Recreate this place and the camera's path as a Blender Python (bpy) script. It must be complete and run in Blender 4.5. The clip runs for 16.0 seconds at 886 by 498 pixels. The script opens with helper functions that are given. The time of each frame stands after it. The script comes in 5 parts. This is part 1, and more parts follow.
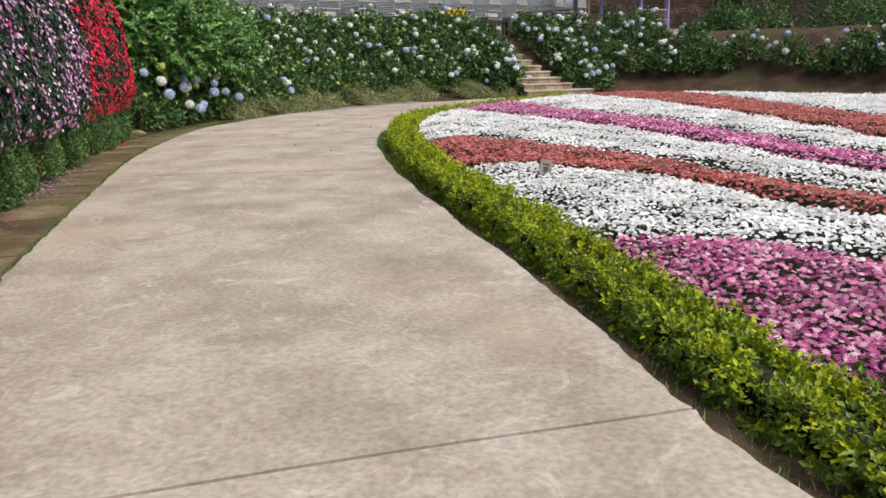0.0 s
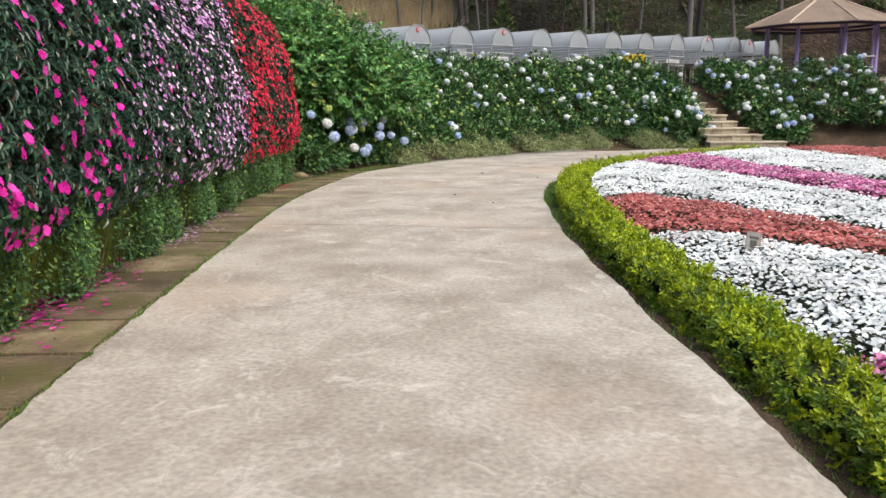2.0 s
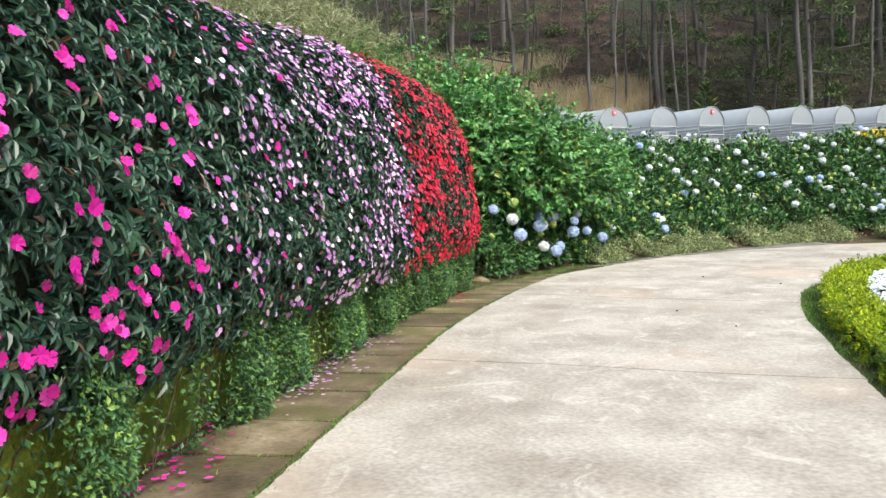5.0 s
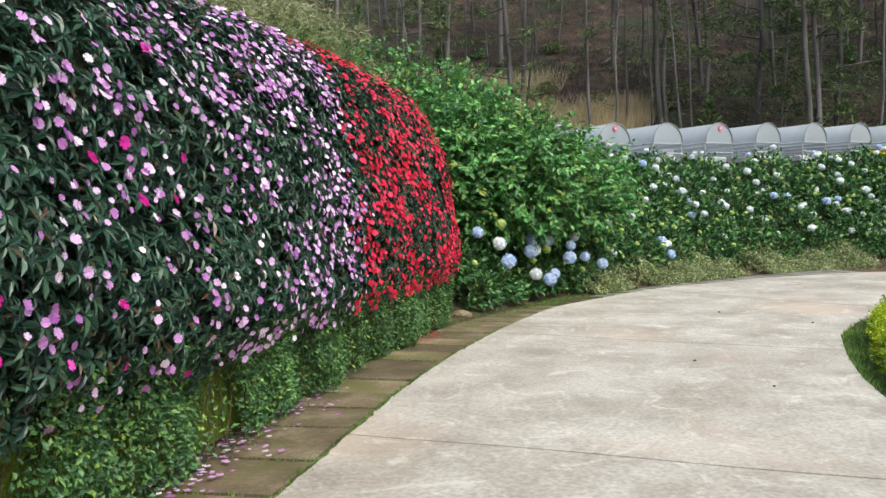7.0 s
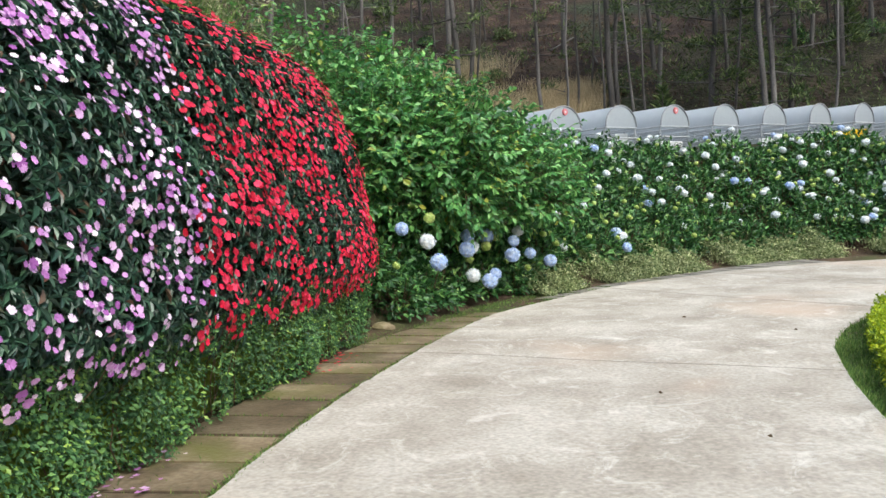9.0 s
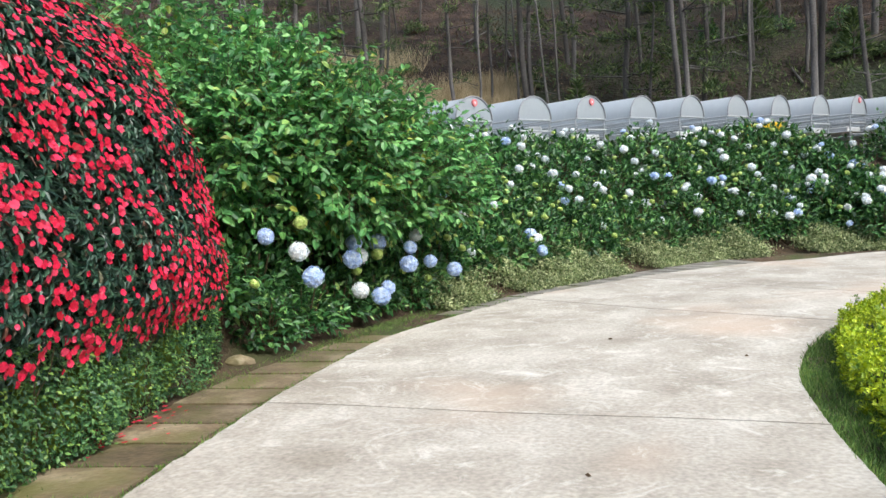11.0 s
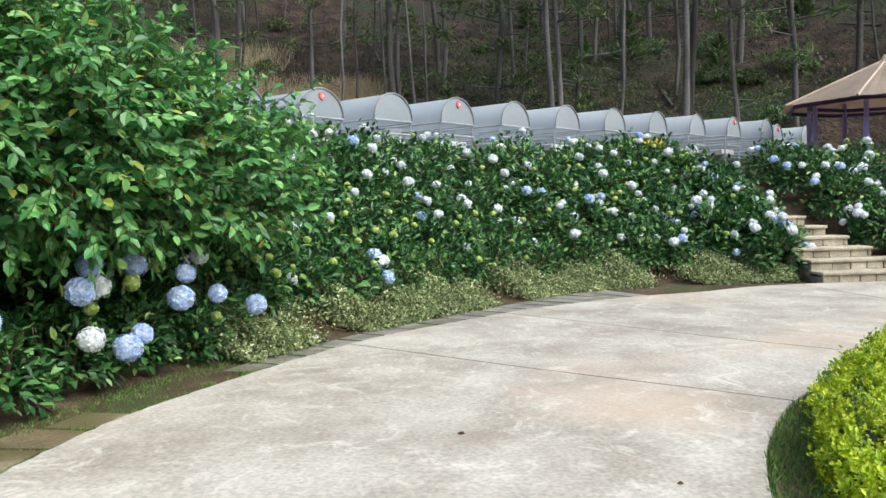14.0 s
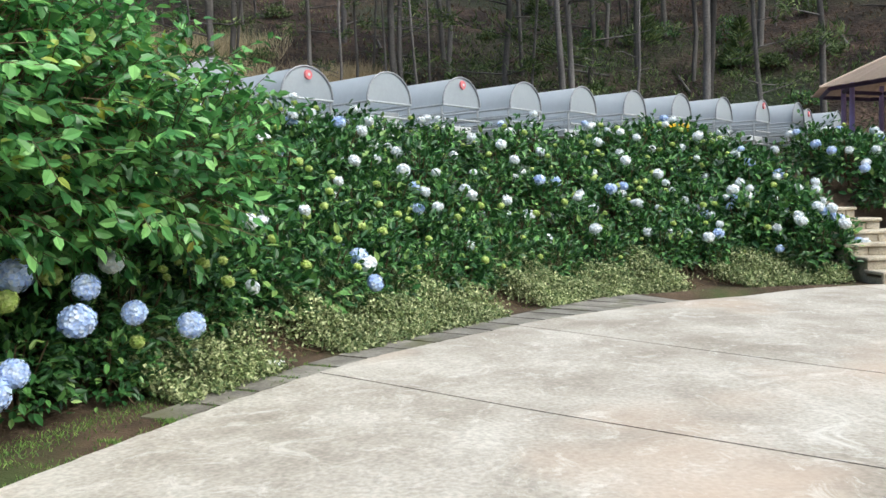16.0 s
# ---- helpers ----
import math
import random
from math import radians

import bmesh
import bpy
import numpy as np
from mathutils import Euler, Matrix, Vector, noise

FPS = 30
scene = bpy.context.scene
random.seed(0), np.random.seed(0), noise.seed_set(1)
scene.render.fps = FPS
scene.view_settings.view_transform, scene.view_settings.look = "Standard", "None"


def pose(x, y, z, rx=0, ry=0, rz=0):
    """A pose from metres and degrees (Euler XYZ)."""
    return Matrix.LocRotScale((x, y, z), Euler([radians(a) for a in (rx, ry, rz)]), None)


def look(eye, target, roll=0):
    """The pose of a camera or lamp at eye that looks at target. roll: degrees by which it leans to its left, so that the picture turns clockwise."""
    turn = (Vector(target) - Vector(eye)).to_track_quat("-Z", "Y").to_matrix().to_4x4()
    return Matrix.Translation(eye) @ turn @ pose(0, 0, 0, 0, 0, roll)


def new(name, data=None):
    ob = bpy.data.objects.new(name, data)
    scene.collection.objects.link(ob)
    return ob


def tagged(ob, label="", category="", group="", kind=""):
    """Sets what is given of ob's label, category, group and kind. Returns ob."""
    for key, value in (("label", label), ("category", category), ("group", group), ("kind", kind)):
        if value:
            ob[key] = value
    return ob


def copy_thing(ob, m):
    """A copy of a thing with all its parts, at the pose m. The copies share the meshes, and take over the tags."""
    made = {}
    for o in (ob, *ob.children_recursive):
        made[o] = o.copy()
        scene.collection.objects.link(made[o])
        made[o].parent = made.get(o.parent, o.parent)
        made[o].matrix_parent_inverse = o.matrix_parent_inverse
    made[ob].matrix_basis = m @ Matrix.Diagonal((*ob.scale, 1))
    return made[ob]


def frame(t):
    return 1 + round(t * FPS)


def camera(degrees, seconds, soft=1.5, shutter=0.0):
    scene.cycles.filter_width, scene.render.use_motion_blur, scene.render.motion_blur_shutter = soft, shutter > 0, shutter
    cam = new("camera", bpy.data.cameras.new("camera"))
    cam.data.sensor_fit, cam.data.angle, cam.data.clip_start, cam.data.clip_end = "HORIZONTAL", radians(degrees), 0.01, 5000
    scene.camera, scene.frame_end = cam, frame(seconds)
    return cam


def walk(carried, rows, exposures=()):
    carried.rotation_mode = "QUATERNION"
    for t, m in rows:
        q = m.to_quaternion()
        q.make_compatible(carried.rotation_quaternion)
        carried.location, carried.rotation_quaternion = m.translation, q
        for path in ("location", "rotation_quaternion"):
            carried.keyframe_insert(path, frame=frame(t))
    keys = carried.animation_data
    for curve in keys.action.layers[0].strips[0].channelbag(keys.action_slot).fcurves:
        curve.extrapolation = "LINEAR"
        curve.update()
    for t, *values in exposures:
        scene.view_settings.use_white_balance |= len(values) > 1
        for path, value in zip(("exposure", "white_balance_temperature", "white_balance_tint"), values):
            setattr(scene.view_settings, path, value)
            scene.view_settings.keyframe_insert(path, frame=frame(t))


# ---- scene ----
cam = camera(58.2, 16.0)
METRES, EYE, TILT, LEAN, TURN = 12.0, 1.15, 0.0, -2.0, 0.0
ROWS = [
    (0.0, 0.0, 0.0, 0.0, -0.9, -14.22, 3.55),
    (0.5, -0.0015, 0.0239, -0.0002, 2.55, -12.48, 1.68),
    (1.0, 0.0001, 0.0453, -0.0022, 7.6, -13.05, 1.64),
    (1.5, -0.0038, 0.0672, -0.0028, 10.09, -13.37, 1.73),
    (2.0, -0.007, 0.0882, -0.0011, 11.13, -10.4, 2.72),
    (2.5, -0.01, 0.1137, -0.0011, 14.34, -7.97, 3.19),
    (3.0, -0.0182, 0.1424, 0.0002, 15.45, -6.57, 3.7),
    (3.5, -0.0241, 0.1681, -0.0005, 19.48, -5.79, 4.44),
    (4.0, -0.0361, 0.1985, -0.0, 22.9, -5.08, 3.74),
    (6.5, -0.0863, 0.3521, 0.0015, 25.24, -1.4, 4.25),
    (7.0, -0.0905, 0.3823, 0.0012, 24.6, -1.69, 3.8),
    (7.5, -0.0961, 0.4164, 0.0015, 22.85, -0.63, 4.48),
    (8.0, -0.0989, 0.4489, 0.0, 22.43, -1.48, 5.38),
    (8.5, -0.1045, 0.4801, 0.0003, 22.45, -2.17, 5.07),
    (11.0, -0.1275, 0.6436, 0.0005, 15.73, -3.05, 5.63),
    (11.5, -0.1314, 0.6774, 0.0003, 15.42, -2.88, 4.74),
    (12.0, -0.135, 0.7149, 0.0009, 13.58, -2.22, 3.09),
    (12.5, -0.1347, 0.7497, -0.0013, 10.99, -2.21, 3.46),
    (13.0, -0.1357, 0.7856, -0.0015, 7.63, -2.71, 4.58),
    (13.5, -0.1352, 0.8179, -0.0029, 6.22, -2.96, 4.4),
    (14.0, -0.1361, 0.8509, -0.0031, 6.52, -2.84, 3.49),
    (14.5, -0.1333, 0.886, -0.0043, 4.61, -2.71, 3.38),
    (15.0, -0.1339, 0.9169, -0.0052, 4.16, -2.31, 3.55),
    (15.5, -0.1379, 0.9509, -0.0054, 4.04, -2.32, 3.86),
    (16.0, -0.1439, 0.9819, -0.006, 7.06, -3.21, 3.79),
]
walk(cam, [(t, pose(0, 0, EYE, TILT, LEAN, TURN) @ pose(METRES * x, METRES * y, METRES * z, 90 + pitch, roll, yaw)) for t, x, y, z, yaw, pitch, roll in ROWS],
     exposures=[(0.0, 0.18, 6800, 11), (0.5, 0.36, 6650, 9), (1.0, 0.42, 6550, 8), (2.0, 0.42, 6500, 8), (3.0, 0.76, 6380, 8), (3.4, 0.82, 6330, 8), (4.0, 0.88, 6250, 5), (6.5, 0.74, 6120, 2.5), (7.0, 0.58, 6100, 2), (8.5, 0.63, 6050, 2.5), (11.0, 0.8, 5980, 4), (14.0, 0.68, 5950, 2), (16.0, 0.7, 5950, 2)])

# ---- light: a bright overcast sky ----
world = bpy.data.worlds.new("world")
scene.world = world
world.use_nodes = True
wn = world.node_tree.nodes
sky = wn.new("ShaderNodeTexSky")
sky.sky_type, sky.sun_disc = "NISHITA", False
sky.sun_elevation, sky.sun_rotation = radians(52), radians(122)
sky.air_density, sky.dust_density, sky.ozone_density = 1.0, 6.0, 1.0
wn["Background"].inputs["Strength"].default_value = 0.15
world.node_tree.links.new(sky.outputs[0], wn["Background"].inputs[0])
sun = new("sun", bpy.data.lights.new("sun", "SUN"))
sun.data.energy, sun.data.angle, sun.data.color = 1.5, radians(45), (1.0, 0.96, 0.9)
sun.matrix_world = look((21, -13, 32), (0, 0, 0))

rng = np.random.default_rng(7)


# ---- materials ----
def nodes_of(name):
    m = bpy.data.materials.new(name)
    m.use_nodes = True
    return m, m.node_tree.nodes, m.node_tree.links, m.node_tree.nodes["Principled BSDF"]


def ramp(nt, stops):
    r = nt.new("ShaderNodeValToRGB")
    while len(r.color_ramp.elements) < len(stops):
        r.color_ramp.elements.new(0.5)
    for e, (p, c) in zip(r.color_ramp.elements, stops):
        e.position, e.color = p, (*c, 1)
    return r


def leafy(name, stops, rough=0.45, glow=0.25, spec=0.4):
    """A leaf or petal: each piece its own tone, light passing through in part."""
    m, nt, ln, bs = nodes_of(name)
    geo = nt.new("ShaderNodeNewGeometry")
    r = ramp(nt, stops)
    ln.new(geo.outputs["Random Per Island"], r.inputs[0])
    tex = nt.new("ShaderNodeTexCoord")
    big = nt.new("ShaderNodeTexNoise")
    big.inputs["Scale"].default_value = 1.7
    ln.new(tex.outputs["Object"], big.inputs["Vector"])
    hue = nt.new("ShaderNodeHueSaturation")
    mp = nt.new("ShaderNodeMapRange")
    mp.inputs[1].default_value, mp.inputs[2].default_value, mp.inputs[3].default_value, mp.inputs[4].default_value = 0.3, 0.7, 0.78, 1.2
    ln.new(big.outputs[0], mp.inputs[0])
    ln.new(mp.outputs[0], hue.inputs["Value"])
    ln.new(r.outputs[0], hue.inputs["Color"])
    ln.new(hue.outputs[0], bs.inputs["Base Color"])
    bs.inputs["Roughness"].default_value = rough
    bs.inputs["Specular IOR Level"].default_value = spec
    if glow:
        tr = nt.new("ShaderNodeBsdfTranslucent")
        mix = nt.new("ShaderNodeMixShader")
        mix.inputs[0].default_value = glow
        ln.new(hue.outputs[0], tr.inputs[0])
        ln.new(bs.outputs[0], mix.inputs[1])
        ln.new(tr.outputs[0], mix.inputs[2])
        ln.new(mix.outputs[0], nt["Material Output"].inputs[0])
    return m


def rough_stuff(name, stops, scale=3.0, fine=40.0, rough=0.9, bump=0.3, stretch=(1, 1, 1), patch=None, vary=0.0, metal=0.0, depth=0.01, scuff=None, grit=0.55):
    """Earth, concrete, stone, bark: broad tone, fine grain, optional second patches and relief."""
    m, nt, ln, bs = nodes_of(name)
    tex = nt.new("ShaderNodeTexCoord")
    mp = nt.new("ShaderNodeMapping")
    mp.inputs["Scale"].default_value = stretch
    ln.new(tex.outputs["Object"], mp.inputs[0])
    a = nt.new("ShaderNodeTexNoise")
    a.inputs["Scale"].default_value, a.inputs["Detail"].default_value, a.inputs["Roughness"].default_value = scale, 8, 0.62
    b = nt.new("ShaderNodeTexNoise")
    b.inputs["Scale"].default_value, b.inputs["Detail"].default_value = fine, 5
    ln.new(mp.outputs[0], a.inputs["Vector"])
    ln.new(tex.outputs["Object"], b.inputs["Vector"])
    r = ramp(nt, stops)
    ln.new(a.outputs[0], r.inputs[0])
    grain = nt.new("ShaderNodeMix")
    grain.data_type, grain.blend_type = "RGBA", "OVERLAY"
    grain.inputs[0].default_value = grit
    ln.new(r.outputs[0], grain.inputs[6])
    ln.new(b.outputs[0], grain.inputs[7])
    col = grain.outputs[2]
    if patch:
        pc, psc, lo, hi = patch
        p = nt.new("ShaderNodeTexNoise")
        p.inputs["Scale"].default_value, p.inputs["Detail"].default_value = psc, 6
        ln.new(tex.outputs["Object"], p.inputs["Vector"])
        pr = nt.new("ShaderNodeMapRange")
        pr.inputs[1].default_value, pr.inputs[2].default_value = lo, hi
        ln.new(p.outputs[0], pr.inputs[0])
        mx = nt.new("ShaderNodeMix")
        mx.data_type = "RGBA"
        ln.new(pr.outputs[0], mx.inputs[0])
        ln.new(col, mx.inputs[6])
        mx.inputs[7].default_value = (*pc, 1)
        col = mx.outputs[2]
    if scuff:
        sn = nt.new("ShaderNodeTexNoise")
        sn.inputs["Scale"].default_value, sn.inputs["Detail"].default_value, sn.inputs["Roughness"].default_value, sn.inputs["Distortion"].default_value = 2.3, 14, 0.8, 1.6
        sm = nt.new("ShaderNodeMapping")
        sm.inputs["Scale"].default_value = (1.1, 1.0, 1)
        sm.inputs["Rotation"].default_value = (0, 0, 0.25)
        ln.new(tex.outputs["Object"], sm.inputs[0])
        ln.new(sm.outputs[0], sn.inputs["Vector"])
        sr = nt.new("ShaderNodeMapRange")
        sr.inputs[1].default_value, sr.inputs[2].default_value, sr.inputs[4].default_value = 0.53, 0.68, 0.8
        ln.new(sn.outputs[0], sr.inputs[0])
        mx = nt.new("ShaderNodeMix")
        mx.data_type = "RGBA"
        ln.new(sr.outputs[0], mx.inputs[0])
        ln.new(col, mx.inputs[6])
        mx.inputs[7].default_value = (*scuff, 1)
        col = mx.outputs[2]
    if vary:
        oi = nt.new("ShaderNodeObjectInfo")
        hv = nt.new("ShaderNodeHueSaturation")
        vr = nt.new("ShaderNodeMapRange")
        vr.inputs[3].default_value, vr.inputs[4].default_value = 1 - vary, 1 + vary
        ln.new(oi.outputs["Random"], vr.inputs[0])
        ln.new(vr.outputs[0], hv.inputs["Value"])
        ln.new(col, hv.inputs["Color"])
        col = hv.outputs[0]
    ln.new(col, bs.inputs["Base Color"])
    bs.inputs["Roughness"].default_value = rough
    bs.inputs["Metallic"].default_value = metal
    bs.inputs["Specular IOR Level"].default_value = 0.3
    bp = nt.new("ShaderNodeBump")
    bp.inputs["Strength"].default_value, bp.inputs["Distance"].default_value = bump, depth
    ln.new(b.outputs[0], bp.inputs["Height"])
    ln.new(bp.outputs[0], bs.inputs["Normal"])
    return m


CONCRETE = rough_stuff("concrete", [(0.34, (0.28, 0.25, 0.21)), (0.5, (0.365, 0.334, 0.29)), (0.64, (0.44, 0.412, 0.366))], 1.3, 38, 0.85, 0.3, (1.15, 1.0, 1), ((0.45, 0.355, 0.28), 0.45, 0.55, 0.75), 0.05, scuff=(0.64, 0.62, 0.575), grit=0.5)
SLAB = rough_stuff("mossy_stone", [(0.3, (0.075, 0.058, 0.038)), (0.5, (0.155, 0.118, 0.075)), (0.7, (0.29, 0.24, 0.165))], 3.2, 35, 0.55, 0.6, patch=((0.11, 0.105, 0.038), 2.4, 0.5, 0.7), vary=0.3)
SLAB_GREY = rough_stuff("grey_stone", [(0.3, (0.1, 0.092, 0.08)), (0.5, (0.19, 0.175, 0.152)), (0.7, (0.3, 0.285, 0.255))], 3.0, 35, 0.6, 0.6, patch=((0.1, 0.1, 0.045), 2.2, 0.55, 0.72), vary=0.2)
SOIL = rough_stuff("soil", [(0.3, (0.035, 0.024, 0.015)), (0.55, (0.085, 0.058, 0.036)), (0.75, (0.16, 0.11, 0.07))], 2.0, 45, 0.95, 0.8, patch=((0.05, 0.07, 0.02), 0.9, 0.55, 0.7), depth=0.03)
MOSS = rough_stuff("moss", [(0.3, (0.06, 0.085, 0.015)), (0.55, (0.16, 0.22, 0.03)), (0.75, (0.32, 0.4, 0.05))], 5.0, 60, 0.95, 0.9, depth=0.02)
# near-black green backing; the shade between leaves is put into this colour
DARK = rough_stuff("painted_gap_shade", [(0.3, (0.012, 0.018, 0.008)), (0.7, (0.03, 0.04, 0.016))], 6, 40, 0.95, 0.8, depth=0.03)
FOREST = rough_stuff("forest_floor", [(0.34, (0.015, 0.011, 0.009)), (0.5, (0.038, 0.025, 0.019)), (0.66, (0.1, 0.066, 0.049))], 0.8, 6, 0.95, 0.8, patch=((0.03, 0.04, 0.02), 0.2, 0.48, 0.66), depth=0.3, grit=0.7)
STEP = rough_stuff("step_stone", [(0.3, (0.28, 0.24, 0.18)), (0.6, (0.48, 0.43, 0.34)), (0.8, (0.62, 0.57, 0.47))], 3, 40, 0.85, 0.5, vary=0.12)
BARK = rough_stuff("pine_bark", [(0.3, (0.06, 0.055, 0.052)), (0.6, (0.17, 0.16, 0.155)), (0.8, (0.32, 0.31, 0.3))], 1.6, 18, 0.95, 0.9, (1, 1, 0.25), vary=0.35, depth=0.03)
STEM = rough_stuff("stem", [(0.3, (0.05, 0.035, 0.02)), (0.7, (0.14, 0.1, 0.055))], 12, 60, 0.9, 0.4)


def plain(name, rgb, rough=0.5, metal=0.0, mottle=0.12, scale=4.0):
    d = tuple(c * (1 - mottle) for c in rgb)
    l = tuple(min(1, c * (1 + mottle)) for c in rgb)
    return rough_stuff(name, [(0.3, d), (0.7, l)], scale, 50, rough, 0.08, metal=metal)


LEAF_WALL = leafy("impatiens_leaf", [(0, (0.011, 0.033, 0.023)), (0.55, (0.034, 0.086, 0.055)), (0.94, (0.075, 0.15, 0.085)), (1, (0.14, 0.05, 0.035))], 0.33, 0.1, 0.5)
LEAF_IVY = leafy("ivy_leaf", [(0, (0.03, 0.085, 0.036)), (0.6, (0.1, 0.22, 0.078)), (0.9, (0.2, 0.37, 0.1)), (1, (0.38, 0.55, 0.11))], 0.4, 0.25)
LEAF_SHRUB = leafy("shrub_leaf", [(0, (0.035, 0.13, 0.04)), (0.5, (0.11, 0.31, 0.085)), (0.93, (0.26, 0.53, 0.15)), (1, (0.36, 0.38, 0.05))], 0.38, 0.3, 0.5)
LEAF_HYD = leafy("hydrangea_leaf", [(0, (0.012, 0.046, 0.014)), (0.5, (0.04, 0.125, 0.034)), (0.9, (0.13, 0.29, 0.075)), (1, (0.28, 0.42, 0.12))], 0.42, 0.22)
LEAF_PALE = leafy("variegated_leaf", [(0, (0.05, 0.09, 0.03)), (0.5, (0.24, 0.3, 0.12)), (1, (0.58, 0.6, 0.34))], 0.6, 0.2)
LEAF_GOLD = leafy("golden_hedge_leaf", [(0, (0.2, 0.31, 0.015)), (0.5, (0.36, 0.47, 0.018)), (1, (0.58, 0.65, 0.02))], 0.45, 0.3)
LEAF_HEDGE = leafy("green_hedge_leaf", [(0, (0.075, 0.145, 0.018)), (0.6, (0.16, 0.27, 0.03)), (1, (0.26, 0.39, 0.045))], 0.45, 0.25)
LEAF_GRASS = leafy("dry_grass", [(0, (0.34, 0.28, 0.16)), (0.6, (0.6, 0.5, 0.32)), (1, (0.78, 0.68, 0.48))], 0.7, 0.3)
LEAF_PLUME = leafy("grass_plume", [(0, (0.13, 0.17, 0.06)), (0.6, (0.34, 0.36, 0.18)), (1, (0.56, 0.54, 0.36))], 0.7, 0.3)
LEAF_TURF = leafy("grass_blade", [(0, (0.06, 0.13, 0.03)), (0.6, (0.15, 0.27, 0.06)), (1, (0.29, 0.4, 0.1))], 0.6, 0.3)
LEAF_MUM = leafy("chrysanthemum_leaf", [(0, (0.015, 0.035, 0.014)), (1, (0.06, 0.1, 0.035))], 0.55, 0.15)
NEEDLES = leafy("pine_needles", [(0, (0.03, 0.06, 0.022)), (0.6, (0.1, 0.155, 0.05)), (1, (0.24, 0.3, 0.11))], 0.6, 0.25)
LEAF_LITTER = leafy("dead_bracken", [(0, (0.05, 0.032, 0.02)), (0.6, (0.12, 0.08, 0.05)), (1, (0.22, 0.16, 0.1))], 0.8, 0.15)
PETAL_PINK = leafy("magenta_petal", [(0, (0.4, 0.005, 0.18)), (0.6, (0.72, 0.012, 0.38)), (1, (0.84, 0.1, 0.56))], 0.5, 0.25)
PETAL_LILAC = leafy("lilac_petal", [(0, (0.36, 0.11, 0.42)), (0.4, (0.62, 0.3, 0.66)), (0.8, (0.82, 0.58, 0.85)), (1, (0.93, 0.84, 0.93))], 0.5, 0.25)
PETAL_RED = leafy("red_petal", [(0, (0.4, 0.005, 0.02)), (0.6, (0.74, 0.012, 0.07)), (1, (0.85, 0.07, 0.16))], 0.5, 0.25)
MUM_WHITE = leafy("white_petal", [(0, (0.64, 0.69, 0.7)), (0.4, (0.8, 0.85, 0.87)), (1, (0.9, 0.93, 0.95))], 0.6, 0.2)
MUM_RED = leafy("brick_red_petal", [(0, (0.3, 0.055, 0.055)), (0.5, (0.47, 0.13, 0.12)), (1, (0.64, 0.3, 0.27))], 0.6, 0.2)
MUM_PINK = leafy("purple_pink_petal", [(0, (0.3, 0.025, 0.16)), (0.4, (0.52, 0.1, 0.32)), (0.75, (0.74, 0.36, 0.55)), (1, (0.86, 0.64, 0.74))], 0.6, 0.2)
MUM_EYE = leafy("flower_centre", [(0, (0.6, 0.5, 0.25)), (1, (0.78, 0.72, 0.5))], 0.7, 0)
HYD_WHITE = leafy("white_hydrangea_petal", [(0, (0.76, 0.82, 0.88)), (0.5, (0.86, 0.89, 0.92)), (1, (0.93, 0.93, 0.9))], 0.6, 0.25)
HYD_BLUE = leafy("blue_hydrangea_petal", [(0, (0.4, 0.54, 0.86)), (0.5, (0.55, 0.67, 0.92)), (1, (0.78, 0.85, 0.95))], 0.6, 0.25)
HYD_GREEN = leafy("green_hydrangea_bud", [(0, (0.36, 0.5, 0.1)), (1, (0.68, 0.76, 0.3))], 0.6, 0.25)


# ---- mesh helpers ----
def mesh_from(name, verts, faces, smooth=False):
    """A mesh from arrays: verts (n, 3), faces (m, k) with k corners each."""
    verts, faces = np.asarray(verts, np.float32), np.asarray(faces, np.int32)
    me = bpy.data.meshes.new(name)
    me.vertices.add(len(verts))
    me.vertices.foreach_set("co", verts.ravel())
    k = faces.shape[1]
    me.loops.add(faces.size)
    me.loops.foreach_set("vertex_index", faces.ravel())
    me.polygons.add(len(faces))
    me.polygons.foreach_set("loop_start", np.arange(len(faces), dtype=np.int32) * k)
    me.polygons.foreach_set("use_smooth", np.full(len(faces), smooth))
    me.update(calc_edges=True)
    me.validate()
    return me


def unit(v):
    return v / np.maximum(np.linalg.norm(v, axis=-1, keepdims=True), 1e-9)


def scatter(name, shape, at, along, face, size, jitter=0.0):
    """Copies of a small shape (verts, faces) in one mesh: at places, its y along, its z near face."""
    tv, tf = shape
    y = unit(along)
    x = unit(np.cross(y, face))
    z = np.cross(x, y)
    size = np.broadcast_to(np.asarray(size, float).reshape(-1, 1) if np.ndim(size) == 1 else np.asarray(size, float), (len(at), 3) if np.ndim(size) == 2 else (len(at), 1))
    s = size if size.shape[1] == 3 else np.repeat(size, 3, 1)
    v = at[:, None] + tv[None, :, :1] * (x * s[:, :1])[:, None] + tv[None, :, 1:2] * (y * s[:, 1:2])[:, None] + tv[None, :, 2:] * (z * s[:, 2:])[:, None]
    if jitter:
        v = v + rng.normal(0, jitter, v.shape) * s[:, None, :1]
    f = tf[None] + (np.arange(len(at)) * len(tv))[:, None, None]
    return mesh_from(name, v.reshape(-1, 3), f.reshape(-1, tf.shape[1]))


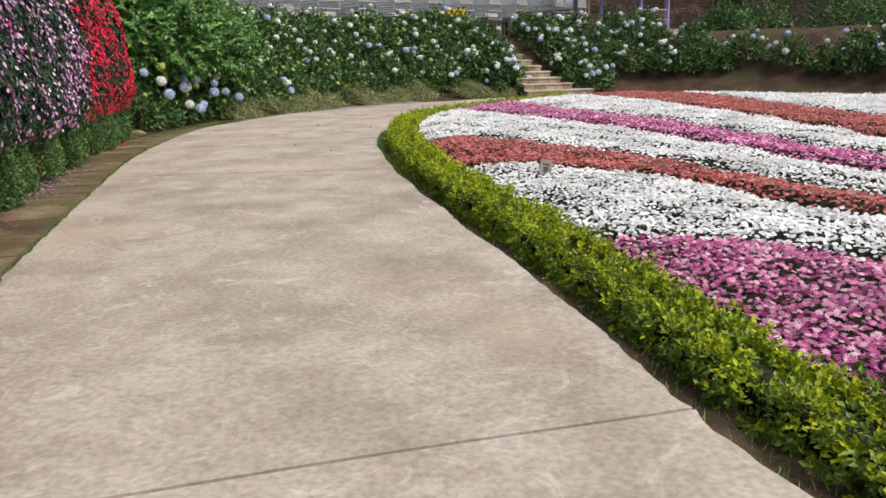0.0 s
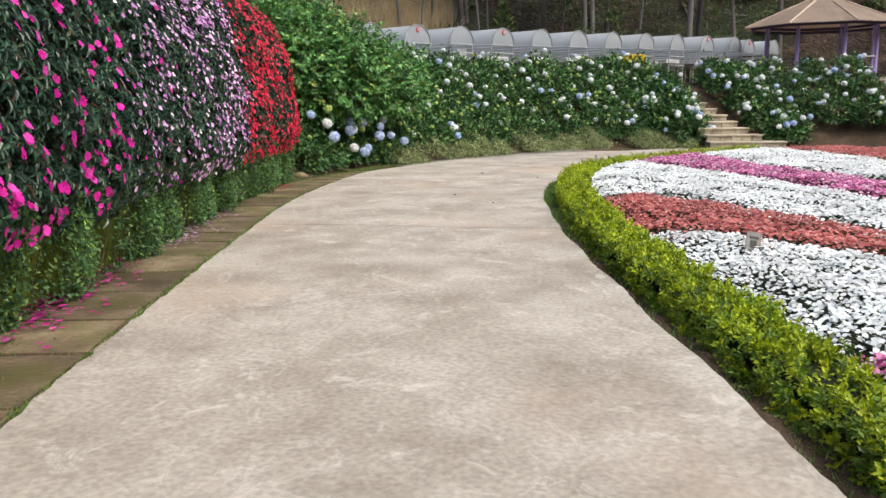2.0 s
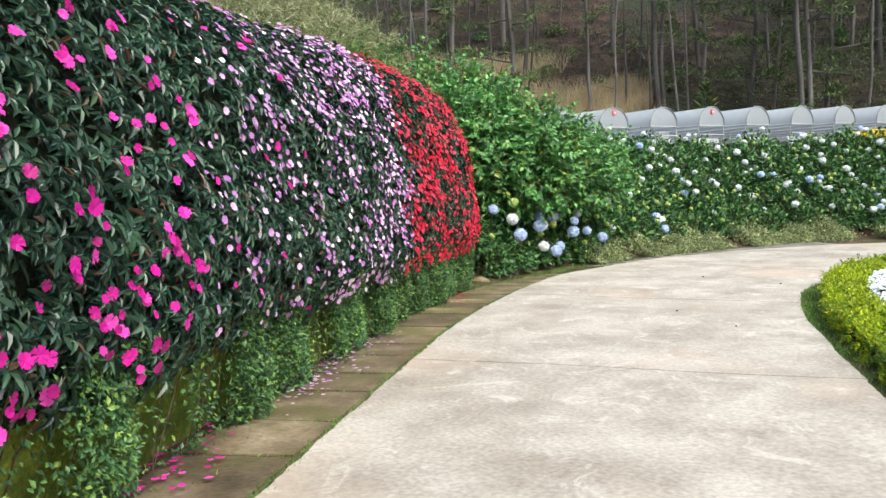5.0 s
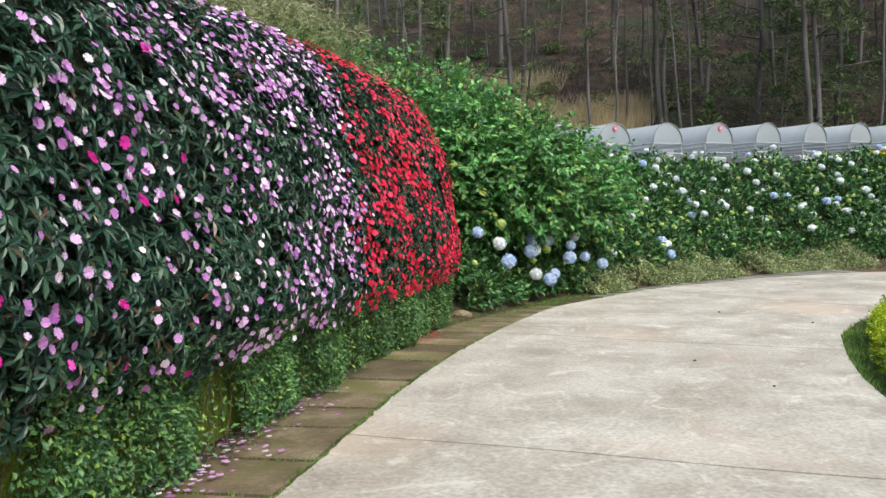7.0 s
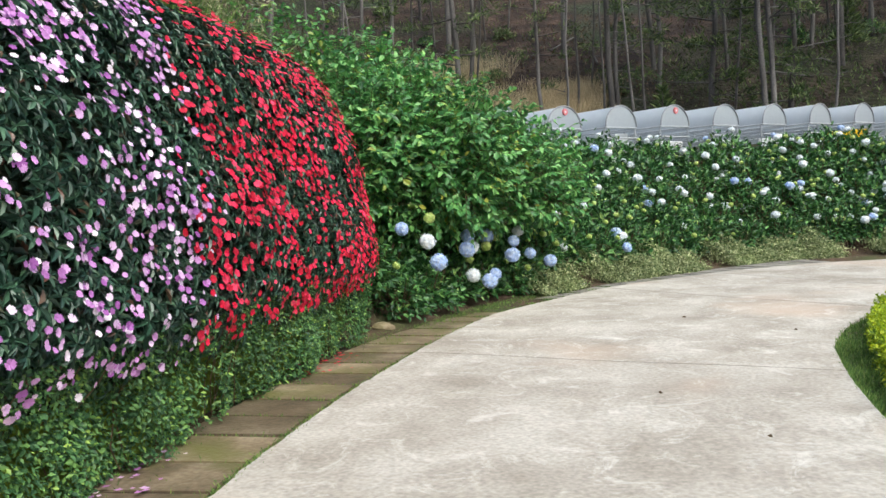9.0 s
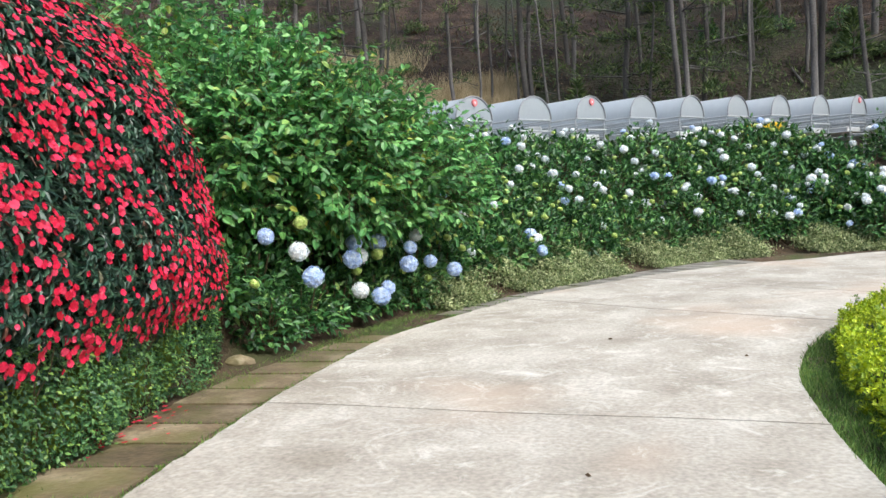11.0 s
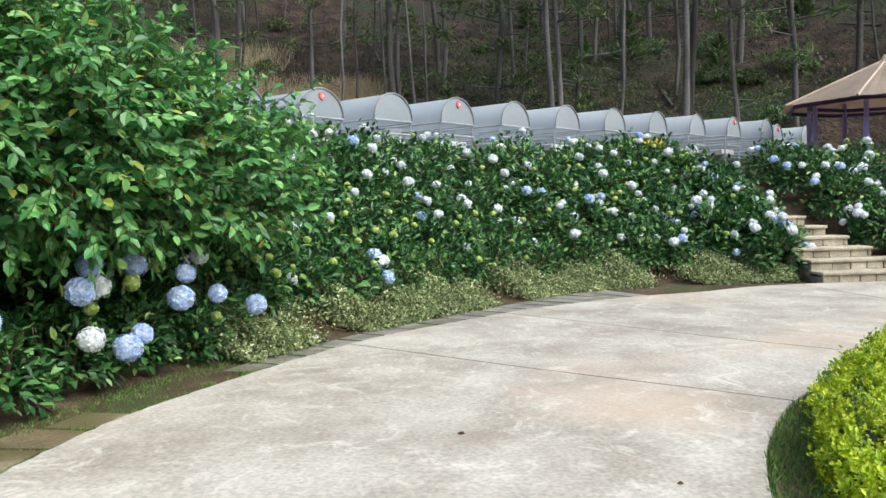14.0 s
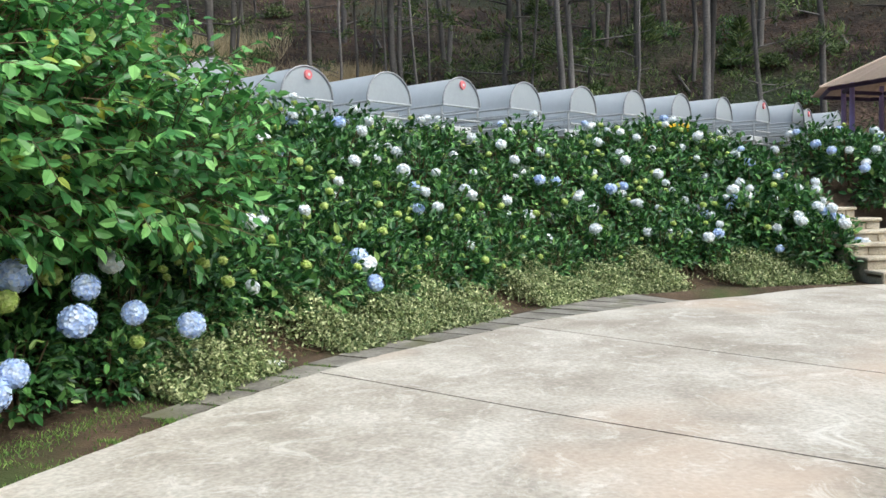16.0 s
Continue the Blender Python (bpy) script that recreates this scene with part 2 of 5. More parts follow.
MID = (np.array([(0, 0, 0.02), (0.23, 0.3, 0.07), (0.2, 0.68, 0.03), (0, 1, -0.12), (-0.2, 0.68, 0.03), (-0.23, 0.3, 0.07)]), np.array([(0, 1, 2, 3), (0, 3, 4, 5)]))
SMALL = (np.array([(0, 0, 0), (0.3, 0.5, 0.08), (0, 1, -0.05), (-0.3, 0.5, 0.08)]), np.array([(0, 1, 2), (0, 2, 3)]))
NEEDLE = (np.array([(-0.05, 0, 0), (0.05, 0, 0), (0, 1, 0.15)]), np.array([(0, 1, 2)]))
BLADE = (np.array([(-0.03, 0, 0), (0.03, 0, 0), (0.02, 0.6, 0.06), (0, 1, 0.2), (-0.02, 0.6, 0.06)]), np.array([(0, 1, 2), (0, 2, 4), (4, 2, 3)]))


def flower_shape(n, cup=0.12, wide=0.8, zig=0.55):
    v, f = [(0, 0, 0)], []
    for i in range(n):
        a, b, c = (2 * math.pi * (i + k) / n for k in (-0.5 * wide, 0, 0.5 * wide))
        i0 = len(v)
        v += [(zig * math.cos(a), zig * math.sin(a), cup * 0.6), (math.cos(b), math.sin(b), cup), (zig * math.cos(c), zig * math.sin(c), cup * 0.6)]
        f.append((0, i0, i0 + 1, i0 + 2))
    return np.array(v), np.array(f)




def round_flower(n, cup=0.1, wide=1.12):
    """A flat open flower of broad rounded petals, each of two quads."""
    v, f = [(0, 0, 0)], []
    for i in range(n):
        c = 2 * math.pi * i / n
        lift = 0.05 * (i % 2)
        i0 = len(v)
        for da, r, z in ((-0.5, 0.62, 0.5), (-0.3, 0.97, 0.9), (0, 0.88, 1.0), (0.3, 0.97, 0.9), (0.5, 0.62, 0.5)):
            a = c + da * wide * 2 * math.pi / n
            v.append((r * math.cos(a), r * math.sin(a), cup * z + lift))
        f += [(0, i0, i0 + 1, i0 + 2), (0, i0 + 2, i0 + 3, i0 + 4)]
    return np.array(v), np.array(f)


def whorl_shape(n, droop, slim):
    """A rosette of pointed leaves round one shoot tip, its axis along z."""
    v, f = [], []
    for i in range(n):
        a = 2 * math.pi * (i + 0.22 * math.sin(i * 5.1)) / n
        ln = 0.82 + 0.18 * math.cos(i * 2.3)
        ca, sa = math.cos(a), math.sin(a)
        i0 = len(v)
        for r, w, z in ((0.05, 0, 0.0), (0.32, slim, 0.1), (0.66, slim * 0.9, 0.02), (1.0, 0, -droop), (0.66, -slim * 0.9, 0.02), (0.32, -slim, 0.1)):
            r, w = r * ln, w * ln
            v.append((r * ca - w * sa, r * sa + w * ca, z * ln))
        f += [(i0, i0 + 1, i0 + 2, i0 + 3), (i0, i0 + 3, i0 + 4, i0 + 5)]
    return np.array(v), np.array(f)


IMPATIENS = round_flower(5)
WHORLS = [whorl_shape(6, 0.26, 0.14), whorl_shape(7, 0.1, 0.13)]
MUM = flower_shape(7, -0.12, 0.8, 0.62)
MUM_FAR = (np.array([(math.cos(k * math.pi / 3), math.sin(k * math.pi / 3), 0.12 * (k % 2)) for k in range(6)]), np.array([(0, 1, 2, 3), (0, 3, 4, 5)]))
FLORET = flower_shape(4, 0.2, 0.95, 0.75)


def rand_dirs(n, rg=rng):
    return unit(rg.normal(size=(n, 3)))


def part(name, me, material, parent=None, label="", kind=""):
    if isinstance(me, bmesh.types.BMesh):
        bm, me = me, bpy.data.meshes.new(name)
        bm.to_mesh(me)
        bm.free()
    if material and not me.materials:
        me.materials.append(material)
    ob = new(name, me)
    if parent:
        ob.parent = parent
    return tagged(ob, label, "", "", kind)


def thing(name, label, category, group="", kind="", at=None):
    ob = new(name)
    if at is not None:
        ob.matrix_world = at if isinstance(at, Matrix) else Matrix.Translation(at)
    return tagged(ob, label, category, group, kind)


def box(bm, size, m=Matrix(), bevel=0.0):
    out = bmesh.ops.create_cube(bm, size=1, matrix=m @ Matrix.Diagonal((*size, 1)))
    if bevel:
        vs = set(out["verts"])
        es = [e for e in bm.edges if e.verts[0] in vs and e.verts[1] in vs]
        bmesh.ops.bevel(bm, geom=es, offset=bevel, segments=1, affect="EDGES")
    return bm


def rod(bm, a, b, r0, r1=None, seg=8):
    a, b = Vector(a), Vector(b)
    d = b - a
    m = Matrix.Translation((a + b) / 2) @ d.to_track_quat("Z", "Y").to_matrix().to_4x4()
    bmesh.ops.create_cone(bm, cap_ends=True, segments=seg, radius1=r0, radius2=r0 if r1 is None else r1, depth=d.length, matrix=m)
    return bm


def limb(points, radii, seg=7):
    """A tapered tube through points, as verts and quads."""
    p = np.array(points, float)
    t = unit(np.gradient(p, axis=0))
    ref = np.array([0.31, 0.95, 0.05])
    u = unit(np.cross(t, ref))
    w = np.cross(t, u)
    a = np.linspace(0, 2 * math.pi, seg, endpoint=False)
    v = p[:, None] + (np.cos(a)[None, :, None] * u[:, None] + np.sin(a)[None, :, None] * w[:, None]) * np.array(radii)[:, None, None]
    f = [(i * seg + j, i * seg + (j + 1) % seg, (i + 1) * seg + (j + 1) % seg, (i + 1) * seg + j) for i in range(len(p) - 1) for j in range(seg)]
    return v.reshape(-1, 3), np.array(f)


def join(pieces):
    vs, fs, n = [], [], 0
    for v, f in pieces:
        vs.append(v)
        fs.append(f + n)
        n += len(v)
    return np.concatenate(vs), np.concatenate(fs)


# ---- the lie of the land ----
def curve(points, step):
    """A smooth line through a few plan points, at even steps."""
    p = np.array(points, float)
    q = np.concatenate([2 * p[:1] - p[1:2], p, 2 * p[-1:] - p[-2:-1]])
    out = []
    for i in range(1, len(q) - 2):
        for s in np.linspace(0, 1, 12, endpoint=False):
            a, b, c, d = q[i - 1:i + 3]
            out.append(0.5 * (2 * b + (c - a) * s + (2 * a - 5 * b + 4 * c - d) * s * s + (3 * b - a - 3 * c + d) * s ** 3))
    out = np.array(out + [p[-1]])
    l = np.concatenate([[0], np.cumsum(np.linalg.norm(np.diff(out, axis=0), axis=1))])
    n = max(2, int(l[-1] / step))
    return np.stack([np.interp(np.linspace(0, l[-1], n), l, out[:, k]) for k in (0, 1)], 1)


# foot of wall and bank, outer edge of the concrete, and its inner (flower bed) edge
OUTER = curve([(-0.6, -6), (-1.25, 0), (-1.92, 2.4), (-2.52, 4.7), (-3.13, 7.2), (-3.72, 9.8), (-4.0, 12), (-4.08, 14), (-3.94, 15.2), (-3.52, 16.8), (-2.85, 18.4), (-1.92, 20.0), (-0.75, 21.7), (0.9, 22.55), (2.6, 22.95), (5, 22.8), (8, 21), (10.5, 18), (13, 13.5), (15.5, 6), (16, -6)], 0.15)
PATH_EDGE = curve([(-0.6, -6), (-1.25, 0), (-1.92, 2.4), (-2.52, 4.7), (-3.13, 7.2), (-3.72, 9.8), (-4.0, 12), (-4.08, 14), (-3.95, 15.05), (-3.58, 16.42), (-3.0, 17.8), (-2.15, 19.14), (-0.94, 20.56), (0.55, 21.6), (2.6, 22.85), (5, 22.75), (8, 21), (10.5, 18), (13, 13.5), (15.5, 6), (16, -6)], 0.15)
INNER = curve([(2.6, -6), (1.45, 0), (0.97, 1.84), (0.70, 3.04), (0.47, 4.27), (0.08, 5.95), (-0.18, 7.1), (-0.45, 8.6), (-0.66, 10), (-0.78, 11.1), (-0.81, 12.0), (-0.79, 13.0), (-0.55, 14.1), (-0.17, 15.0), (0.35, 15.8), (1.1, 17), (1.9, 18.1), (3.2, 19.4), (5, 19.9), (7, 18.6), (9.2, 16.2), (11.5, 12), (14, 5), (14.5, -6)], 0.15)


def ease(x, a, b):
    s = np.clip((x - a) / (b - a), 0, 1)
    return s * s * (3 - 2 * s)


def flat(x, y):
    return 0.01 - 0.006 * np.clip(x, -30, 30) - 0.011 * np.clip(y, -30, 40)


def side_dist(line, x, y):
    """Signed distance from a line walked forwards: left of it is positive. Also how far along it."""
    p = np.stack([np.ravel(x), np.ravel(y)], 1).astype(float)
    best = np.full(len(p), 1e9)
    sign, where = np.zeros(len(p)), np.zeros(len(p))
    for i in range(len(line) - 1):
        a, d = line[i], line[i + 1] - line[i]
        s = np.clip(((p - a) @ d) / (d @ d), 0, 1)
        q = p - a - s[:, None] * d
        r = np.hypot(q[:, 0], q[:, 1])
        near = r < best
        best[near] = r[near]
        where[near] = (i + s)[near]
        sign[near] = np.sign(d[0] * q[:, 1] - d[1] * q[:, 0])[near]
    return (best * sign).reshape(np.shape(x)), where.reshape(np.shape(x))


def bumps(x, y, s, a):
    return a * (np.sin(x * s + 1.3) * np.cos(y * s * 1.13 + 0.4) + 0.5 * np.sin(x * s * 2.3 + y * s * 1.7) + 0.3 * np.cos(x * s * 4.1 - y * s * 3.3))


def land(x, y):
    x, y = np.asarray(x, float), np.asarray(y, float)
    d, _ = side_dist(OUTER, x, y)
    e, _ = side_dist(INNER, x, y)
    z = flat(x, y) - 0.02
    wallside = (1 - ease(y, 12.6, 14.0)) * (x < 2)
    bank = 1.78 * ease(d, 0.45, 4.4) ** 0.85
    terrace = 2.0 * ease(d, 0.95, 1.25) + 0.18 * np.clip(d - 1.2, 0, 12)
    z = z + wallside * terrace + (1 - wallside) * bank
    z = z - np.interp(y, [6, 10, 17], [0.1, 0.03, 0.03]) * ease(-e, -0.02, 0.1)
    z = z - 0.1 * ease(e, 0.0, 0.12) * ease(-d, 0.0, 0.12)
    r = np.hypot(x - 2, y - 12)
    hill = np.clip(r - 24.5, 0, None)
    z = z + 0.5 * hill * ease(hill, 0, 9) + bumps(x, y, 0.12, 0.5) * ease(hill, 0, 8)
    z = z + bumps(x, y, 1.7, 0.03) * ease(d, 0.6, 1.6)
    return z


def spread(lo, hi, step, far):
    mid = np.arange(lo, hi + step, step)
    g = [step]
    while sum(g) < far:
        g.append(g[-1] * 1.16)
    c = np.cumsum(g)
    return np.concatenate([lo - c[::-1], mid, mid[-1] + c])


def build_ground():
    xs, ys = spread(-9, 14, 0.17, 190), spread(-4, 26, 0.17, 190)
    X, Y = np.meshgrid(xs, ys)
    Z = land(X, Y)
    n, m = X.shape
    v = np.stack([X.ravel(), Y.ravel(), Z.ravel()], 1)
    i = np.arange(n * m).reshape(n, m)
    f = np.stack([i[:-1, :-1], i[:-1, 1:], i[1:, 1:], i[1:, :-1]], -1).reshape(-1, 4)
    me = mesh_from("ground", v, f, True)
    me.materials.append(SOIL)
    me.materials.append(FOREST)
    c = v[f].mean(1)
    me.polygons.foreach_set("material_index", (np.hypot(c[:, 0] - 2, c[:, 1] - 12) > 24).astype(np.int32))
    tagged(new("ground", me), "bare brown soil of garden and wooded hillside", "ground", kind="structure")


build_ground()


def strip_mesh(left, right, top, thick, rows):
    """A solid slab between two lines of the same number of plan points."""
    n = len(left)
    v, f = [], []
    for i in range(n):
        for k in range(rows + 1):
            p = left[i] + (right[i] - left[i]) * k / rows
            v.append((p[0], p[1], top(p[0], p[1])))
    v = np.array(v)
    low = v - [0, 0, thick]
    w, N = rows + 1, len(v)
    for i in range(n - 1):
        for k in range(rows):
            f.append((i * w + k, i * w + k + 1, (i + 1) * w + k + 1, (i + 1) * w + k))
    for i in range(n - 1):
        a, b = i * w, (i + 1) * w
        f += [(a, b, b + N, a + N), (b + rows, a + rows, a + rows + N, b + rows + N)]
    for k in range(rows):
        a, b = k, (n - 1) * w + k
        f += [(a + 1, a, a + N, a + 1 + N), (b, b + 1, b + 1 + N, b + N)]
    return np.concatenate([v, low]), np.array(f)


def at_y(line, y):
    """First crossing of a line with a northing."""
    i = int(np.argmax(line[:, 1] >= y))
    return i


def build_path():
    path = tagged(new("pavement"), "weathered grey concrete garden path with joints", "path", kind="structure")
    cuts_outer = [(-1.25, 0), (-1.7, 1.75), (-3.41, 8.35), (-3.98, 12.2), (-3.31, 17.1), (-2.26, 19.6), (2.3, 22.9), (8, 21)]
    cuts_inner = [(1.45, 0), (0.9, 2.35), (-0.42, 8.5), (-0.8, 11.95), (-0.17, 15.05), (0.9, 16.7), (3.0, 19.2), (7, 18.6)]
    io = [0] + [int(np.argmin(np.hypot(*(PATH_EDGE - c).T))) for c in cuts_outer]
    ii = [0] + [int(np.argmin(np.hypot(*(INNER - c).T))) for c in cuts_inner]
    for k in range(len(io) - 1):
        n = max(io[k + 1] - io[k], ii[k + 1] - ii[k]) * 2 + 2
        lo = np.stack([np.interp(np.linspace(io[k], io[k + 1], n), np.arange(len(PATH_EDGE)), PATH_EDGE[:, c]) for c in (0, 1)], 1)
        li = np.stack([np.interp(np.linspace(ii[k], ii[k + 1], n), np.arange(len(INNER)), INNER[:, c]) for c in (0, 1)], 1)
        gap = 0.009
        d0, d1 = unit(lo[1] - lo[0]) * gap, unit(lo[-1] - lo[-2]) * gap
        lo[0] += d0
        li[0] += d0
        lo[-1] -= d1
        li[-1] -= d1
        rag = rng.normal(0, 0.012, (n, 2))
        li[1:-1] += (rag[1:-1] * 0.35 + (0.02 * np.sin(np.arange(1, n - 1) * 0.21 + k) * np.sin(np.arange(1, n - 1) * 0.083 + 2 * k))[:, None]) * np.clip((li[1:-1, 1:] - 14) * -0.15, 0.15, 1)
        lo[1:-1] += rng.normal(0, 0.006, (n, 2))[1:-1]
        v, f = strip_mesh(lo, li, lambda x, y: flat(x, y) + 0.004 * math.sin(x * 3 + y), 0.14, 14)
        part("concrete_panel", mesh_from("concrete_panel", v, f), CONCRETE, path)


build_path()


# ---- drain strip of mossy slabs between path and flower wall ----
def outer_at(s, d):
    """Plan point at s (index along the outer edge) and d metres outside it."""
    i = np.clip(np.asarray(s, float), 0, len(OUTER) - 1.001)
    k = i.astype(int)
    p = OUTER[k] + (OUTER[k + 1] - OUTER[k]) * (i - k)[..., None]
    lo, hi = np.clip(k - 2, 0, None), np.clip(k + 3, None, len(OUTER) - 1)
    t = unit(OUTER[hi] - OUTER[lo])
    return p + np.stack([-t[..., 1], t[..., 0]], -1) * np.asarray(d)[..., None]


def s_at_y(y):
    return float(np.interp(y, OUTER[:200, 1][:int(np.argmax(OUTER[:, 1] > 22))], np.arange(int(np.argmax(OUTER[:, 1] > 22)))))


def build_drain():
    drain = tagged(new("drain_strip"), "strip of mossy reddish stone slabs along the path", "paving", kind="structure")
    s, end, joints = s_at_y(-1.0), s_at_y(21.9), []

    def strip(t):
        """Width of the paving left between concrete and bank foot."""
        q = outer_at(np.atleast_1d(t), np.zeros(np.size(t)))
        return np.clip(side_dist(PATH_EDGE, q[:, 0], q[:, 1])[0], 0, None)

    while s < end:
        y = float(np.interp(s, np.arange(len(OUTER)), OUTER[:, 1]))
        step = rng.uniform(0.85, 1.15) * float(np.interp(y, [4, 7.5, 9.5], [4.7, 4.0, 2.7]))
        wide = float(np.interp(y, [0, 12.5, 13.4, 14.4, 16, 17, 22], [0.62, 0.66, 0.56, 0.34, 0.26, 0.26, 0.2]))
        q = outer_at(np.array([s, s + step - 0.07, s + step - 0.07, s]), np.array([0.03 - strip(s)[0], 0.03 - strip(s + step)[0], wide, wide]) + rng.uniform(-0.015, 0.015, 4))
        z = flat(q[:, 0], q[:, 1]) - 0.012 + rng.uniform(-0.004, 0.004, 4)
        bm = bmesh.new()
        top = [bm.verts.new((q[i][0], q[i][1], z[i])) for i in range(4)]
        fc = bm.faces.new(top)
        low = bmesh.ops.extrude_face_region(bm, geom=[fc])
        for g in low["geom"]:
            if isinstance(g, bmesh.types.BMVert):
                g.co.z -= 0.09
        bmesh.ops.recalc_face_normals(bm, faces=bm.faces)
        bmesh.ops.bevel(bm, geom=[e for e in bm.edges if e.verts[0] in top and e.verts[1] in top], offset=0.012, segments=2, affect="EDGES")
        if 14.6 < y < 15.7:
            bm.free()
        else:
            part("slab", bm, SLAB_GREY if y > 15.7 else SLAB, drain)
        joints.append((s - 0.06, wide))
        s += step
    n = 5200
    ss, d = rng.uniform(s_at_y(0), end, n), np.where(rng.random(n) < 0.55, rng.normal(0.02, 0.03, n), rng.normal(0.5, 0.12, n))
    keep = (np.sin(ss * 0.9) + np.sin(ss * 0.31 + 1) + rng.normal(0, 0.7, n)) > -0.1
    ss, d = ss[keep], d[keep]
    js, jd = [], []
    for j, wide in joints:
        c = int(rng.integers(20, 120))
        js.append(j + rng.normal(0, 0.09, c))
        jd.append(rng.uniform(0, wide, c) ** (1.0 if rng.random() < 0.5 else 1.6))
    wet = 5000
    js.append(rng.uniform(s_at_y(13.5), s_at_y(17.2), wet))
    jd.append(rng.normal(0.5, 0.13, wet))
    js.append(rng.uniform(s_at_y(12.4), s_at_y(15.5), 3500))
    jd.append(rng.normal(0.78, 0.12, 3500))
    edge = 4000
    js.append(rng.uniform(s_at_y(1), s_at_y(14), edge))
    jd.append(rng.normal(0.012, 0.018, edge))
    ss, d = np.concatenate([ss, *js]), np.concatenate([d, *jd])
    ss, d = ss[(strip(ss) < 0.1) | (d > 0.12)], d[(strip(ss) < 0.1) | (d > 0.12)]
    p = outer_at(ss, d)
    at = np.column_stack([p, flat(p[:, 0], p[:, 1]) - 0.02])
    up = unit(np.column_stack([rng.normal(0, 0.6, (len(p), 2)), np.ones(len(p))]))
    part("grass_tufts", scatter("grass_tufts", BLADE, at, up, rand_dirs(len(p)), np.column_stack([np.full(len(p), 0.09), rng.uniform(0.012, 0.036, len(p)), np.full(len(p), 0.03)])), LEAF_TURF, drain, "short green grass in the slab joints", "stuff")


build_drain()

# ---- the flower wall ----
WALL = curve([(-0.9, -4), (-1.9, 0), (-2.5, 2.2), (-3.12, 4.5), (-3.47, 5.9), (-3.83, 7.3), (-4.25, 9.2), (-4.57, 10.9), (-4.78, 12.2), (-4.95, 13.4)], 0.1)
WALL_T = unit(np.gradient(WALL, axis=0))


def wall_point(s, v):
    """Surface of the planted wall: s from 0 to 1 along it, v metres up. Returns place and outward normal."""
    def place(s, v):
        i = np.clip(s, 0, 0.99999) * (len(WALL) - 1)
        k = i.astype(int)
        p = WALL[k] + (WALL[k + 1] - WALL[k]) * (i - k)[:, None]
        t = WALL_T[k]
        y = p[:, 1]
        fall = np.clip(1 - (np.clip(y - 11.2, 0, None) / 2.2) ** 2.8, 0.004, 1) ** 0.4
        top = (2.33 + 0.2 * ease(y, 6.5, 10.5)) * (0.3 + 0.7 * fall)
        u = np.clip(v / top, 0, 1.2)
        out = np.interp(u, [0, 0.16, 0.24, 0.3, 0.45, 0.7, 0.85, 0.93, 1.0, 1.2], [0.02, 0.06, 0.18, 0.26, 0.27, 0.2, 0.08, -0.04, -0.25, -1.0])
        out = out * (0.25 + 0.75 * fall) - 0.55 * (1 - fall)
        out = out + 0.035 * np.sin(y * 2.3 + v * 3.1) * np.sin(v * 4.7 - y * 1.1)
        n = np.stack([t[:, 1], -t[:, 0]], 1)
        q = p + n * out[:, None]
        zz = np.minimum(v, top) * 1.0
        return np.column_stack([q, flat(q[:, 0], q[:, 1]) + zz])
    a = place(s, v)
    b, c = place(s + 0.004, v), place(s, v + 0.03)
    return a, unit(np.cross(b - a, c - a))


